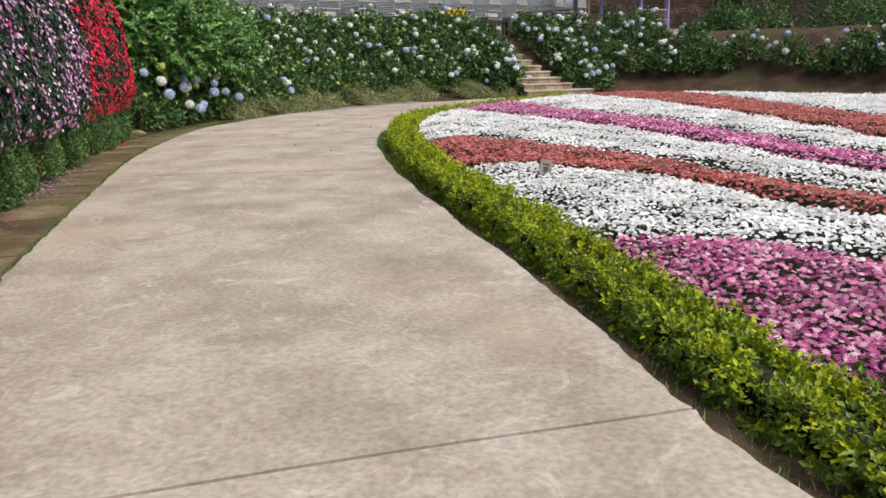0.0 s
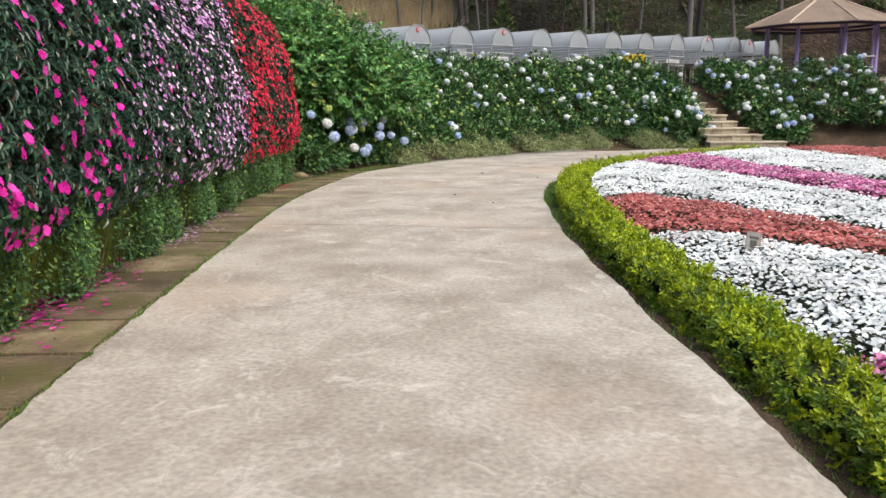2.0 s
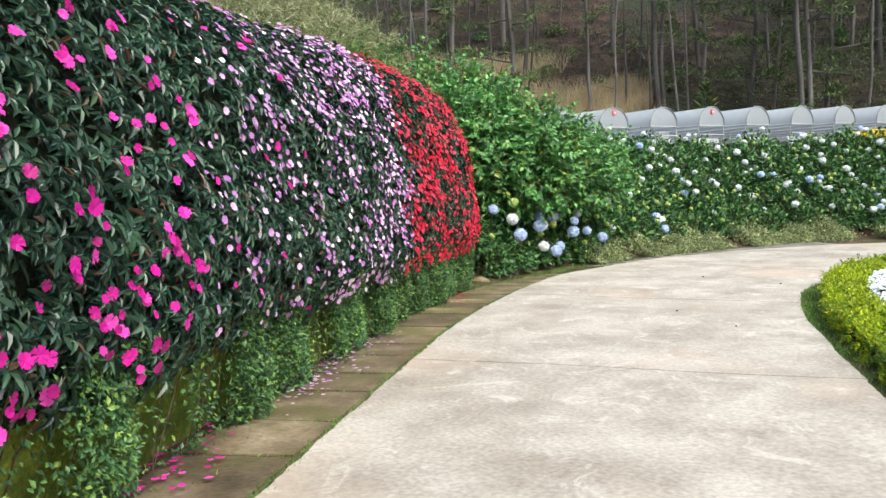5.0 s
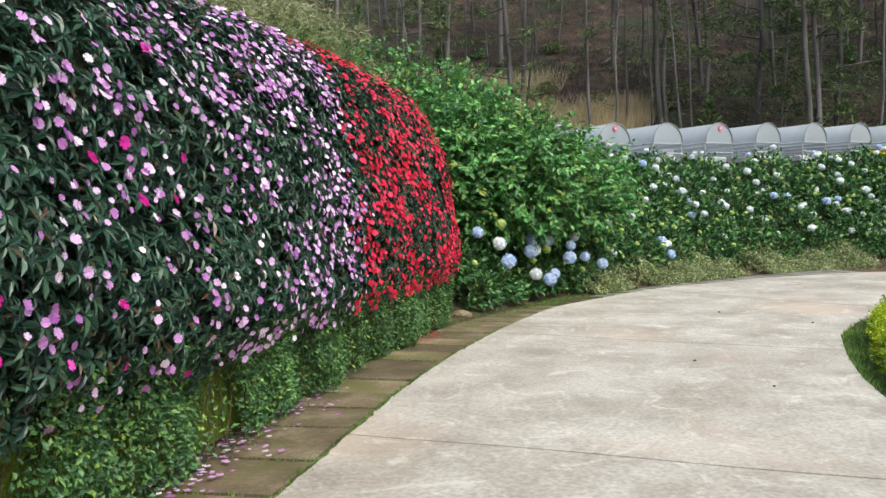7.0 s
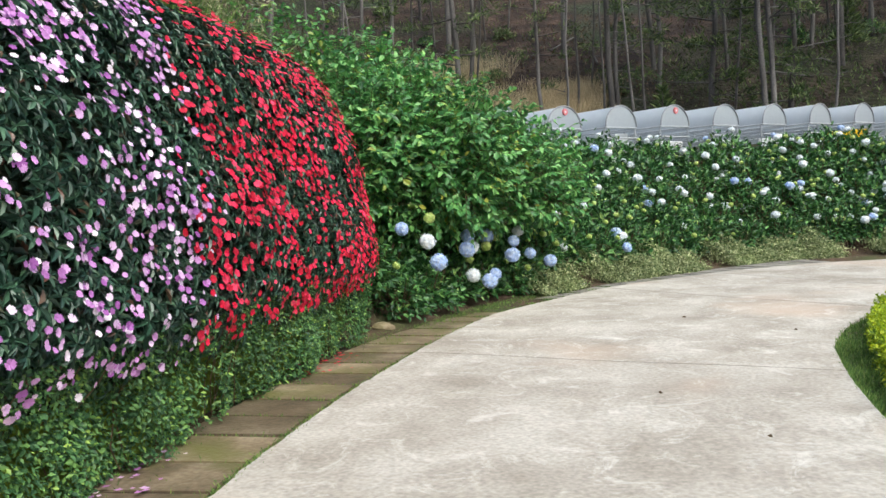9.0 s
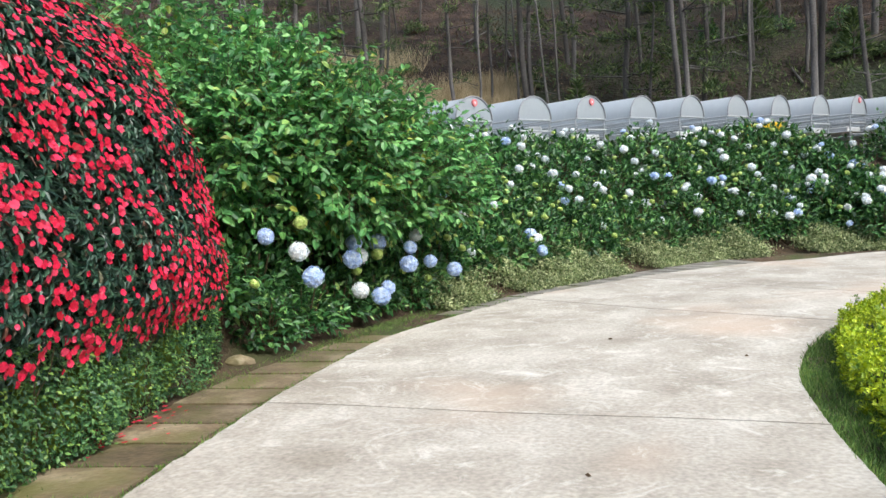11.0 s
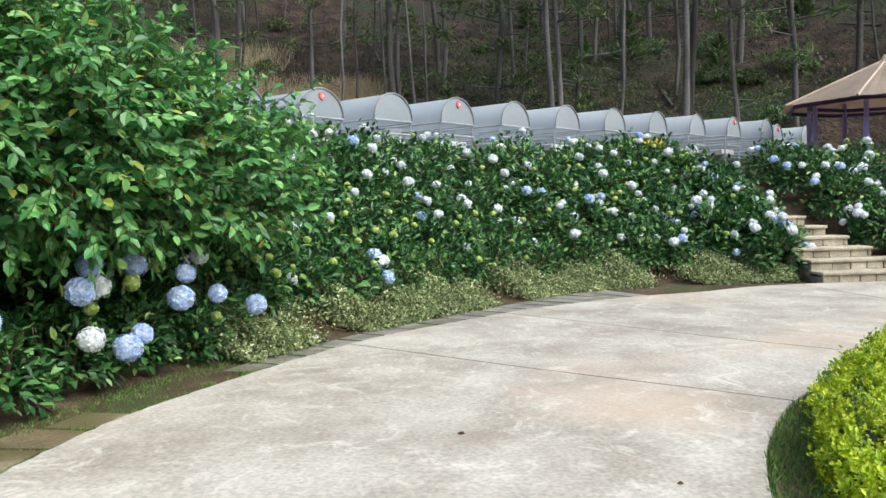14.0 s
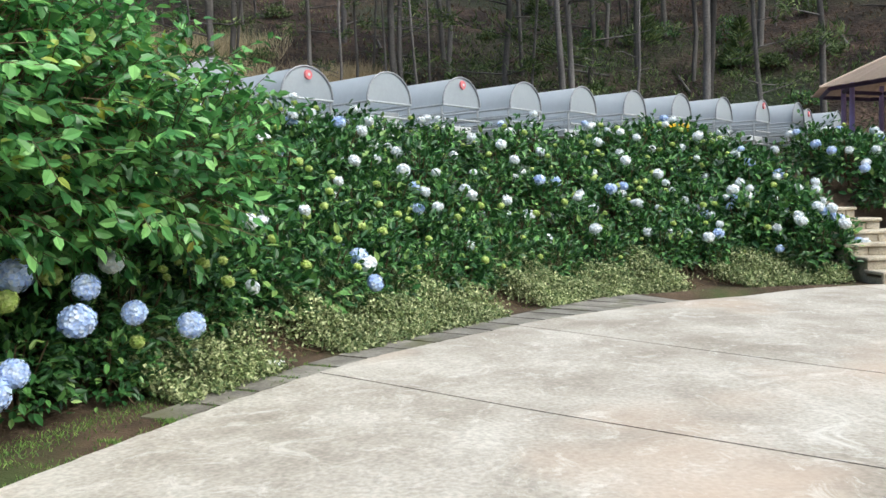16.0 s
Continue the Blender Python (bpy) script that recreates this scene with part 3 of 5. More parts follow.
def build_flower_wall():
    S, V = np.meshgrid(np.linspace(0, 1, 150), np.linspace(-0.1, 2.75, 44))
    p, nn = wall_point(S.ravel(), V.ravel())
    p = p - nn * 0.09
    n, m = S.shape
    i = np.arange(n * m).reshape(n, m)
    f = np.stack([i[:-1, :-1], i[:-1, 1:], i[1:, 1:], i[1:, :-1]], -1).reshape(-1, 4)
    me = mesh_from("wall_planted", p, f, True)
    # dark above, imitating shade behind the leaves; real moss at the foot
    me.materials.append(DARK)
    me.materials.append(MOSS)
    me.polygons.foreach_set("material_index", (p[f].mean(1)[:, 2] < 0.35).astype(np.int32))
    tagged(new("wall_planted", me), "mossy-footed retaining wall behind the flowers, leaf-gap shade painted on above", "wall", kind="structure")

    def pick(count, lo, hi):
        s, v = np.where(rng.random(count) < 0.94, rng.uniform(0.34, 1, count), rng.uniform(0, 0.34, count)), rng.uniform(lo, hi, count)
        a, b = wall_point(s, v)
        return s, v, a, b

    zones = [("magenta", PETAL_PINK, "dark-leaved impatiens hung with magenta flowers on the wall"),
             ("lilac", PETAL_LILAC, "dark-leaved impatiens thick with lilac flowers on the wall"),
             ("red", PETAL_RED, "dark-leaved impatiens covered in bright red flowers on the wall")]
    s, v, a, b = pick(14500, 0.4, 2.6)
    y = a[:, 1] + rng.normal(0, 0.12, len(a))
    zone = (y > 5.85).astype(int) + (y > 9.5)
    for k, (col, petal, label) in enumerate(zones):
        ob = thing("impatiens_hedge", label, "flowering hedge", "planted flower wall")
        w = (zone == k) & ((v > 0.5 + 0.09 * np.sin(y * 3.1) + 0.05 * np.sin(y * 8.3)) | (rng.random(len(v)) < 0.25))
        q, nn = a[w], b[w]
        pick_shape = rng.random(len(q)) < 0.6
        deep = rng.uniform(-0.09, 0.05, len(q))
        for shape, g in zip(WHORLS, (pick_shape, ~pick_shape)):
            c = int(g.sum())
            axis = unit(nn[g] + rand_dirs(c) * 0.36 + [0, 0, 0.3])
            part("foliage", scatter("foliage", shape, q[g] + nn[g] * deep[g][:, None], unit(np.cross(axis, rand_dirs(c))), axis, rng.uniform(0.055, 0.095, c), 0.02), LEAF_WALL, ob, kind="stuff")
        fs, fv, fa, fb = pick(19500, 0.5, 2.6)
        fy = fa[:, 1] + rng.normal(0, 0.1, len(fa))
        fz = (fy > 5.85).astype(int) + (fy > 9.5)
        clump = np.sin(fa[:, 1] * 3.7 + 1.1 * fv) * np.sin(fv * 5.2 + fa[:, 1] * 1.9) + 0.5 * np.sin(fa[:, 1] * 11 + fv * 9) + 0.4 * np.sin(fa[:, 1] * 23 - fv * 17)
        lim = (np.full(len(fa), 0.085), np.interp(fy, [5.8, 7, 8.3, 9.5], [0.11, 0.17, 0.26, 0.4]) * np.interp(fv, [0.5, 1.2, 2.2], [0.8, 0.75, 1.5]), np.interp(fv, [0.5, 1.2, 2.3], [0.42, 0.34, 0.38]))[k]
        w = (fz == k) & (rng.random(len(fa)) < lim * (1 + 0.9 * clump))
        if k == 0:
            w |= (fz == 1) & (fy < 7.4) & (rng.random(len(fa)) < 0.01)
        q, nn = fa[w], fb[w]
        r = (0.028, 0.0195, 0.0215)[k]
        n3 = unit(nn + rand_dirs(len(q)) * 0.38 + [0.1, -0.15, 0.25])
        part("bloom", scatter("bloom", IMPATIENS, q + nn * rng.uniform(0.045, 0.09, len(q))[:, None], unit(np.cross(n3, rand_dirs(len(q)))), n3, r * rng.uniform(0.65, 1.25, len(q)), 0.05), petal, ob, "%s five-petalled flowers" % col, "stuff")
    # ivy along the foot
    s, v, a, b = pick(52000, 0.0, 0.66)
    patch = np.sin(a[:, 1] * 2.9 + 0.6) + 0.7 * np.sin(a[:, 1] * 6.3) + rng.normal(0, 0.35, len(a))
    bare = (np.abs(a[:, 1] - 4.85) < 0.24) | (np.abs(a[:, 1] - 6.2) < 0.16) | (np.abs(a[:, 1] - 2.6) < 0.15) | (patch < -0.75)
    w = ~bare | (rng.random(len(a)) < 0.12)
    q, nn, vv = a[w], b[w], v[w]
    lift = np.interp(vv, [0, 0.3, 0.6], [0.11, 0.13, 0.02]) * rng.uniform(0.1, 1.0, len(q)) * (0.9 + 0.35 * np.sin(q[:, 1] * 4.1) + 0.4 * np.sin(q[:, 1] * 9.7 + vv * 3))
    q = q + nn * lift[:, None]
    cuts = [-9, 2.0, 3.3, 4.6, 5.8, 6.9, 8.0, 9.2, 10.4, 11.6, 20]
    for lo, hi in zip(cuts[:-1], cuts[1:]):
        w = (q[:, 1] + rng.normal(0, 0.12, len(q)) > lo) & (q[:, 1] <= hi)
        k = int(w.sum())
        ivy = thing("ivy", "green ivy hanging over the mossy foot of the wall", "climber", "ivy along the wall foot")
        part("leaves", scatter("leaves", SMALL, q[w], unit(nn[w] * 0.5 + rand_dirs(k) * 0.8 + [0, 0, -0.3]), unit(nn[w] + [0, 0, 0.8] + rand_dirs(k) * 0.4), rng.uniform(0.018, 0.04, k)), LEAF_IVY, ivy, kind="stuff")
        vines = []
        for y0 in rng.uniform(max(lo, 0), min(hi, 12.0), 7):
            sv = np.interp(y0 + np.cumsum(rng.normal(0, 0.04, 6)), WALL[:, 1], np.linspace(0, 1, len(WALL)))
            pv, nv = wall_point(sv, np.linspace(0.62, 0.02, 6))
            vines.append(limb(pv + nv * 0.04, [0.0035] * 6, 4))
        part("vines", mesh_from("vines", *join(vines)), STEM, ivy, "thin brown hanging vines", "stuff")
    # fallen petals on the slabs
    n = 560
    yy = rng.choice([4.8, 5.3, 6.0, 7.4, 8.1, 8.9, 11.6], n, p=[0.2, 0.2, 0.12, 0.14, 0.16, 0.1, 0.08]) + rng.normal(0, 0.32, n)
    ss = np.array([s_at_y(t) for t in yy])
    p = outer_at(ss, np.clip(rng.normal(0.6, 0.14, n), 0.1, 0.75))
    at = np.column_stack([p, flat(p[:, 0], p[:, 1]) + 0.006])
    for name, lo, hi, m in (("fallen_petals", -9, 6.6, PETAL_PINK), ("fallen_petals", 6.6, 10.5, PETAL_LILAC), ("fallen_petals", 10.5, 20, PETAL_RED)):
        w = (yy > lo) & (yy <= hi)
        k = int(w.sum())
        ob = part(name, scatter(name, FLORET, at[w], unit(np.column_stack([rng.normal(size=(k, 2)), np.zeros(k)])), np.tile([0, 0, 1.0], (k, 1)) + rand_dirs(k) * 0.15, rng.uniform(0.01, 0.024, k)), m)
        tagged(ob, "scattered fallen petals on the mossy slabs", "petals", kind="stuff")


build_flower_wall()


# ---- the flower bed and its clipped golden hedge ----
HEDGE_Y, HEDGE_GAP = [0, 6, 8, 10.5, 13, 16, 19], [0.26, 0.22, 0.17, 0.18, 0.28, 0.16, 0.15]


def hedge_top(y):
    return np.interp(y, [0, 3, 5, 8, 11, 16], [0.03, 0.04, 0.08, 0.15, 0.2, 0.2])


def build_hedge():
    line = INNER[int(np.argmin(np.hypot(*(INNER - [1.9, -3]).T))):int(np.argmin(np.hypot(*(INNER - [3.2, 19.4]).T)))]
    t = unit(np.gradient(line, axis=0))
    nrm = np.stack([t[:, 1], -t[:, 0]], 1)
    gap = np.interp(line[:, 1], HEDGE_Y, HEDGE_GAP)
    half = 0.155
    mid = line + nrm * (gap + half)[:, None]
    each = 12
    n = 13500
    i = rng.integers(0, len(mid) - 1, n)
    f = rng.random(n)
    p = mid[i] + (mid[i + 1] - mid[i]) * f[:, None]
    nn = nrm[i]
    a = rng.uniform(-0.25, 1.25, n) * math.pi
    pw = 0.6
    cx, cz = np.sign(np.cos(a)) * np.abs(np.cos(a)) ** pw, np.sign(np.sin(a)) * np.abs(np.sin(a)) ** pw
    top = hedge_top(p[:, 1]) + flat(p[:, 0], p[:, 1])
    low = flat(p[:, 0], p[:, 1]) - 0.14
    along = i + f
    rag = 1 + 0.15 * np.sin(along * 0.9 + a * 2.2) * np.sin(along * 0.37 - a) + 0.12 * np.sin(along * 2.1 + a * 5) + 0.08 * np.sin(along * 4.3 - a * 7) + rng.normal(0, 0.11, n)
    z = (top + low) / 2 + (top - low) / 2 * cz * rag
    q = p + nn * (half * cx * rag)[:, None]
    out = np.column_stack([nn * cx[:, None], cz])
    z = z + np.where(rng.random(n) < 0.12, rng.uniform(0, 0.06, n), 0) * (cz > 0.3)
    old = rng.random(n) < np.interp(p[:, 1], [2, 8, 11], [0.62, 0.4, 0.12]) * np.where(cz > 0.6, 0.6, 1.3)
    tip = unit(out + rand_dirs(n) * 0.5 + [0, 0, 0.5])
    q, z, out, old, tip = (np.repeat(t, each, 0) for t in (q, z, out, old, tip))
    n = n * each
    go = rng.uniform(-0.03, 0.028, n)
    at = np.column_stack([q, z]) + tip * go[:, None] + rng.normal(0, 0.009, (n, 3))
    hedge = thing("clipped_hedge", "low clipped golden-green hedge edging the flower bed", "hedge")
    for w, m, label in ((~old, LEAF_GOLD, "golden young leaves"), (old, LEAF_HEDGE, "darker green older leaves")):
        k = int(w.sum())
        part("foliage", scatter("foliage", SMALL, at[w], unit(tip[w] * 0.7 + rand_dirs(k) * 0.8), unit(tip[w] + [0, 0, 0.4] + rand_dirs(k) * 0.4), rng.uniform(0.017, 0.036, k)), m, hedge, label, "stuff")
    # added dark tube inside the hedge; its colour stands in for inner shade
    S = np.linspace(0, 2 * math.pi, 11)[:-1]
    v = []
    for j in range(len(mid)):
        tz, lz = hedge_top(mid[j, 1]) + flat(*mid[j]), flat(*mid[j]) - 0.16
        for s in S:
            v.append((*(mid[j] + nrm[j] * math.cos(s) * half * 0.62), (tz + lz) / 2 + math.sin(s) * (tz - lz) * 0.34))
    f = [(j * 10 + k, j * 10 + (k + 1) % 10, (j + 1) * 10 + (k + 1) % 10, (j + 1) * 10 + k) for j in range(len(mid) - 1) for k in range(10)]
    part("core", mesh_from("core", v, f, True), DARK, hedge, "smooth dark filler with the hedge's inner shade in its colour")
    # worn turf between kerb edge and hedge
    n = 60000
    i = rng.integers(0, len(line) - 1, n)
    p = line[i] + nrm[i] * (rng.random(n) * (gap[i] + 0.1))[:, None] + t[i] * rng.uniform(0, 0.15, n)[:, None]
    w = (rng.random(n) < np.interp(p[:, 1], [8, 10.5, 12, 16, 18], [0.12, 0.5, 1, 0.8, 0.3]))
    p = p[w]
    up = unit(np.column_stack([rng.normal(0, 0.5, (len(p), 2)), np.ones(len(p))]))
    turf = part("turf_strip", scatter("turf_strip", BLADE, np.column_stack([p, land(p[:, 0], p[:, 1]) - 0.01]), up, rand_dirs(len(p)), np.column_stack([np.full(len(p), 0.11), rng.uniform(0.025, 0.07, len(p)), np.full(len(p), 0.05)])), LEAF_TURF)
    tagged(turf, "thin strip of green turf between path and hedge", "grass", kind="stuff")
    return mid + nrm * half, nrm


HEDGE_IN, _ = build_hedge()

STRIPES = [(ys + [ys[-1] + 2], xs + [xs[-1] - 3]) for ys, xs in [([2.2, 3.9, 4.5, 5.0], [4.9, 2.3, 1.5, 0.5]),
           ([3, 4.78, 6.33, 7.2, 7.9], [4.6, 2.78, 2.02, 0.9, 0.0]),
           ([4, 5.47, 7.4, 9.4, 10], [4.4, 3.16, 2.1, 0.6, -0.2]),
           ([5, 6.37, 9.4, 11.4, 14.2, 15], [4.5, 3.67, 2.66, 1.84, 0.5, -0.2]),
           ([6, 7.2, 11.3, 13.2, 17.2, 18], [4.9, 4.14, 3.19, 2.4, 1.5, 0.4]),
           ([6, 8.55, 15.3, 19.2, 20], [5.8, 4.89, 4.32, 3.2, 1.2]),
           ([7, 10.7, 17.5, 20], [7.2, 6.1, 6.0, 4.6])]]


def build_bed():
    kinds = [("purple-pink", MUM_PINK), ("white", MUM_WHITE), ("brick-red", MUM_RED), ("white", MUM_WHITE), ("purple-pink", MUM_PINK), ("white", MUM_WHITE), ("brick-red", MUM_RED), ("white", MUM_WHITE)]
    n = 620000
    x, y = rng.uniform(-0.8, 13, n), rng.uniform(-1.5, 20, n)
    near = np.hypot(x, y)
    out_of_way = (x > 0.64 * y + 2.4) | (y < 0.8)
    keep = rng.random(n) < np.where(out_of_way, 0.12, np.interp(near, [0, 5, 8, 12, 20], [1, 1, 0.85, 0.62, 0.42]))
    sparse = out_of_way[keep]
    x, y = x[keep], y[keep]
    e, _ = side_dist(INNER, x, y)
    gap = np.interp(y, HEDGE_Y, HEDGE_GAP) + 0.3
    inside = -e - gap
    edges = np.array([np.interp(y, *b) + (np.clip(b[0][0] - y, 0, None)) * 0.9 for b in STRIPES])
    wob = 0.06 * np.sin(x * 7 + y * 3)
    k = (x[None] + wob > edges).sum(0)
    dist = np.abs(x[None] - edges).min(0)
    w = (inside > 0.07) & (dist > 0.025)
    x, y, k, dist, inside, sparse = x[w], y[w], k[w], dist[w], inside[w], sparse[w]
    mound = 0.15 * np.sqrt(np.clip(np.minimum(dist * 1.5, inside) / 0.32, 0, 1)) + 0.05 * ease(inside, 0, 0.8)
    z = flat(x, y) + hedge_top(y) - 0.15 + mound + bumps(x, y, 4.2, 0.018)
    for j, (col, m) in enumerate(kinds):
        w = k == j
        c = int(w.sum())
        at = np.column_stack([x[w], y[w], z[w]])
        row = thing("chrysanthemum_row", "dense row of low %s chrysanthemums in the bed" % col, "flowers", "striped flower bed")
        tilt = unit(np.column_stack([rng.normal(0, 0.3, (c, 2)) + [-0.12, -0.2], np.ones(c)]))
        grow = rng.random(c) < np.where(np.sin(at[:, 0] * 4.3 + j) * np.sin(at[:, 1] * 3.9) > 0.55, 0.68, 0.95)
        at_f = at + np.column_stack([np.zeros((c, 2)), rng.normal(0.012, 0.012, c)])
        size = rng.uniform(0.0095, 0.0165, c) * np.where(sparse[w], 2.4, np.interp(np.hypot(at[:, 0], at[:, 1]), [4.5, 5, 8, 14], [1.28, 1.08, 1.15, 1.32]))
        side = unit(np.cross(tilt, rand_dirs(c)))
        close = (np.hypot(at[:, 0], at[:, 1]) < 4.6) & ~sparse[w]
        for shape, g in ((MUM, grow & close), (MUM_FAR, grow & ~close)):
            if g.any():
                part("bloom", scatter("bloom", shape, at_f[g], side[g], tilt[g], size[g]), m, row, "%s daisy-like flowers" % col, "stuff")
        eye = grow & close & (col == "white")
        if eye.any():
            part("flower_centre", scatter("flower_centre", MUM_FAR, at_f[eye] + tilt[eye] * 0.004, side[eye], tilt[eye], size[eye] * 0.34), MUM_EYE, row, "pale yellowish flower centres", "stuff")
        lw = rng.random(c) < 0.36
        la = at[lw] - [0, 0, 0.045] + rng.normal(0, 0.012, (int(lw.sum()), 3))
        part("foliage", scatter("foliage", SMALL, la, unit(rand_dirs(len(la)) + [0, 0, 0.5]), unit(rand_dirs(len(la)) + [0, 0, 1]), rng.uniform(0.025, 0.05, len(la))), LEAF_MUM, row, kind="stuff")
    # dark sheet under the flowers, coloured as the shade in their gaps
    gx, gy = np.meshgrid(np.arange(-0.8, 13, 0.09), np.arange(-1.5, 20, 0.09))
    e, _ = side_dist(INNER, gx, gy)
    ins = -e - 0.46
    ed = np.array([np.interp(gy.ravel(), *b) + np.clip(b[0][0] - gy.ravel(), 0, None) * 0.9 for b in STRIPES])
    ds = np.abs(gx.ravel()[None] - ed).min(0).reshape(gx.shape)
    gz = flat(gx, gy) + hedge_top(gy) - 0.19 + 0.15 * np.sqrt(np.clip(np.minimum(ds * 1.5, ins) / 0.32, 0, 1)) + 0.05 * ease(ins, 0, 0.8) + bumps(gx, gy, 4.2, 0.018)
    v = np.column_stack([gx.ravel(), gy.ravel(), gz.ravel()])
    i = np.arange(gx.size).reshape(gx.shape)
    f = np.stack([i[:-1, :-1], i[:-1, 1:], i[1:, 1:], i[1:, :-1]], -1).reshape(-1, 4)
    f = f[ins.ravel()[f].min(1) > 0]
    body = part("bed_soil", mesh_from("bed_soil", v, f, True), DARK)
    tagged(body, "dark underlay beneath the chrysanthemums, gap shade in its colour", "flower bed", kind="structure")


build_bed()


def build_sign():
    sign = thing("plant_label", "small grey plastic label standing among the white flowers", "sign", at=pose(0.92, 6.62, flat(0.92, 6.62) - 0.06, -14, 12, 20))
    bm = box(bmesh.new(), (0.115, 0.007, 0.155), Matrix.Translation((0, 0, 0.27)), 0.003)
    plate = part("plate", bm, plain("label_plastic", (0.24, 0.24, 0.235)), sign)
    bm = bmesh.new()
    for k, (w, h) in enumerate(((0.07, 0.016), (0.05, 0.05), (0.065, 0.01))):
        box(bm, (w, 0.002, h), Matrix.Translation((0, -0.005, 0.31 - 0.045 * k)))
    part("print", bm, plain("label_print", (0.07, 0.07, 0.07)), plate, "dark worn print")
    bm = box(bmesh.new(), (0.018, 0.006, 0.24), Matrix.Translation((0, 0, 0.07)), 0.002)
    part("stake", bm, plain("stake_plastic", (0.42, 0.42, 0.4)), sign)


build_sign()


# ---- hydrangeas ----
def head_mesh(name, m, seed, n=44):
    rg = np.random.default_rng(seed)
    k = np.arange(n) + 0.5
    ph, th = np.arccos(1 - 1.8 * k / n), math.pi * (1 + 5 ** 0.5) * k
    d = np.stack([np.cos(th) * np.sin(ph), np.sin(th) * np.sin(ph), np.cos(ph)], 1)
    d = unit(d + rg.normal(0, 0.05, d.shape))
    at = d * np.array([1, 1, 0.82]) * (0.98 + 0.05 * rg.normal(size=n))[:, None]
    nn = unit(d + rg.normal(0, 0.22, d.shape))
    size = 2.35 / math.sqrt(n)
    tv, tf = FLORET
    y = unit(np.cross(nn, rand_dirs(n, rg)))
    x = np.cross(y, nn)
    v = at[:, None] + size * (tv[None, :, :1] * x[:, None] + tv[None, :, 1:2] * y[:, None] + tv[None, :, 2:] * nn[:, None])
    f = tf[None] + (np.arange(n) * len(tv))[:, None, None]
    a, b = np.linspace(0.12, 3.05, 7), np.linspace(0, 2 * math.pi, 11)[:-1]
    cv = np.array([(0.9 * math.sin(p) * math.cos(q), 0.9 * math.sin(p) * math.sin(q), 0.74 * math.cos(p)) for p in a for q in b])
    cf = np.array([(i * 10 + j, (i + 1) * 10 + j, (i + 1) * 10 + (j + 1) % 10, i * 10 + (j + 1) % 10) for i in range(6) for j in range(10)])
    me = mesh_from(name, *join([(v.reshape(-1, 3), f.reshape(-1, 4)), (cv, cf)]))
    me.materials.append(m)
    return me


HEADS = {"white": [head_mesh("flower_head", HYD_WHITE, s) for s in (1, 2, 3)],
         "blue": [head_mesh("flower_head", HYD_BLUE, s) for s in (4, 5)],
         "green": [head_mesh("flower_head", HYD_GREEN, s) for s in (6, 7)]}
BIG_HEADS = {"white": head_mesh("flower_head", HYD_WHITE, 8, 190), "blue": head_mesh("flower_head", HYD_BLUE, 9, 190), "green": head_mesh("flower_head", HYD_GREEN, 10, 150)}


def bush_mesh(seed, count, size):
    """Leaves of one bush: a rough mound one metre across."""
    rg = np.random.default_rng(seed)
    d = rand_dirs(count, rg)
    d[:, 2] = np.abs(d[:, 2]) * 1.05 - 0.18
    d = unit(d)
    lump = 0.85 + 0.16 * np.sin(d[:, 0] * 5 + seed) * np.sin(d[:, 1] * 6) + 0.1 * rg.normal(size=count)
    at = d * np.array([0.52, 0.52, 0.6]) * (lump * rg.uniform(0.72, 1.05, count))[:, None] + [0, 0, 0.12]
    along = unit(d * 0.8 + rand_dirs(count, rg) * 0.7 + [0, 0, -0.1])
    return scatter("foliage", MID, at, along, unit(d + [0, 0, 0.9] + rand_dirs(count, rg) * 0.3), size * rg.uniform(0.6, 1.2, count))


def stem_mesh(seed, count, height):
    rg = np.random.default_rng(seed)
    out = []
    for _ in range(count):
        a, r = rg.uniform(0, 2 * math.pi), rg.uniform(0.1, 0.42)
        out.append(limb([(0.1 * math.cos(a), 0.1 * math.sin(a), -0.2), (r * 0.6 * math.cos(a), r * 0.6 * math.sin(a), height * 0.45), (r * math.cos(a), r * math.sin(a), height)], [0.012, 0.009, 0.006], 4))
    return mesh_from("stems", *join(out))


BUSHES = [bush_mesh(s, 1000, 0.1) for s in (11, 12, 13, 14, 15)]
STEMS = [stem_mesh(s, 12, 0.55) for s in (21, 22)]
for me in BUSHES:
    me.materials.append(LEAF_HYD)
for me in STEMS:
    me.materials.append(STEM)


def hydrangea(x, y, scale, rg, counts, label, group, lean=0.0):
    z = float(land(np.array([x]), np.array([y]))[0])
    ob = thing("hydrangea_bush", label, "hydrangea", group, at=pose(x, y, z - 0.02, lean, 0, rg.uniform(0, 360)) @ Matrix.Scale(scale, 4))
    part("foliage", BUSHES[int(rg.integers(len(BUSHES)))], None, ob)
    part("stem_growth", STEMS[int(rg.integers(len(STEMS)))], None, ob, kind="stuff")
    for col, c in counts.items():
        for _ in range(c):
            d = unit(np.array([rg.normal(), rg.normal(), abs(rg.normal()) * 0.9 + 0.25]))
            p = d * np.array([0.56, 0.56, 0.62]) + [0, 0, 0.14]
            h = part("flower_head", HEADS[col][int(rg.integers(len(HEADS[col])))], None, ob, "" if col == "white" else "%s rounded flower head" % ("pale blue" if col == "blue" else "yellow-green unopened"))
            s = (rg.uniform(0.05, 0.086) if col != "green" else rg.uniform(0.026, 0.05)) / scale
            h.matrix_basis = Matrix.LocRotScale(p, Vector(d + [0, 0, 0.5]).to_track_quat("Z", "Y"), (s, s, s))
    return ob


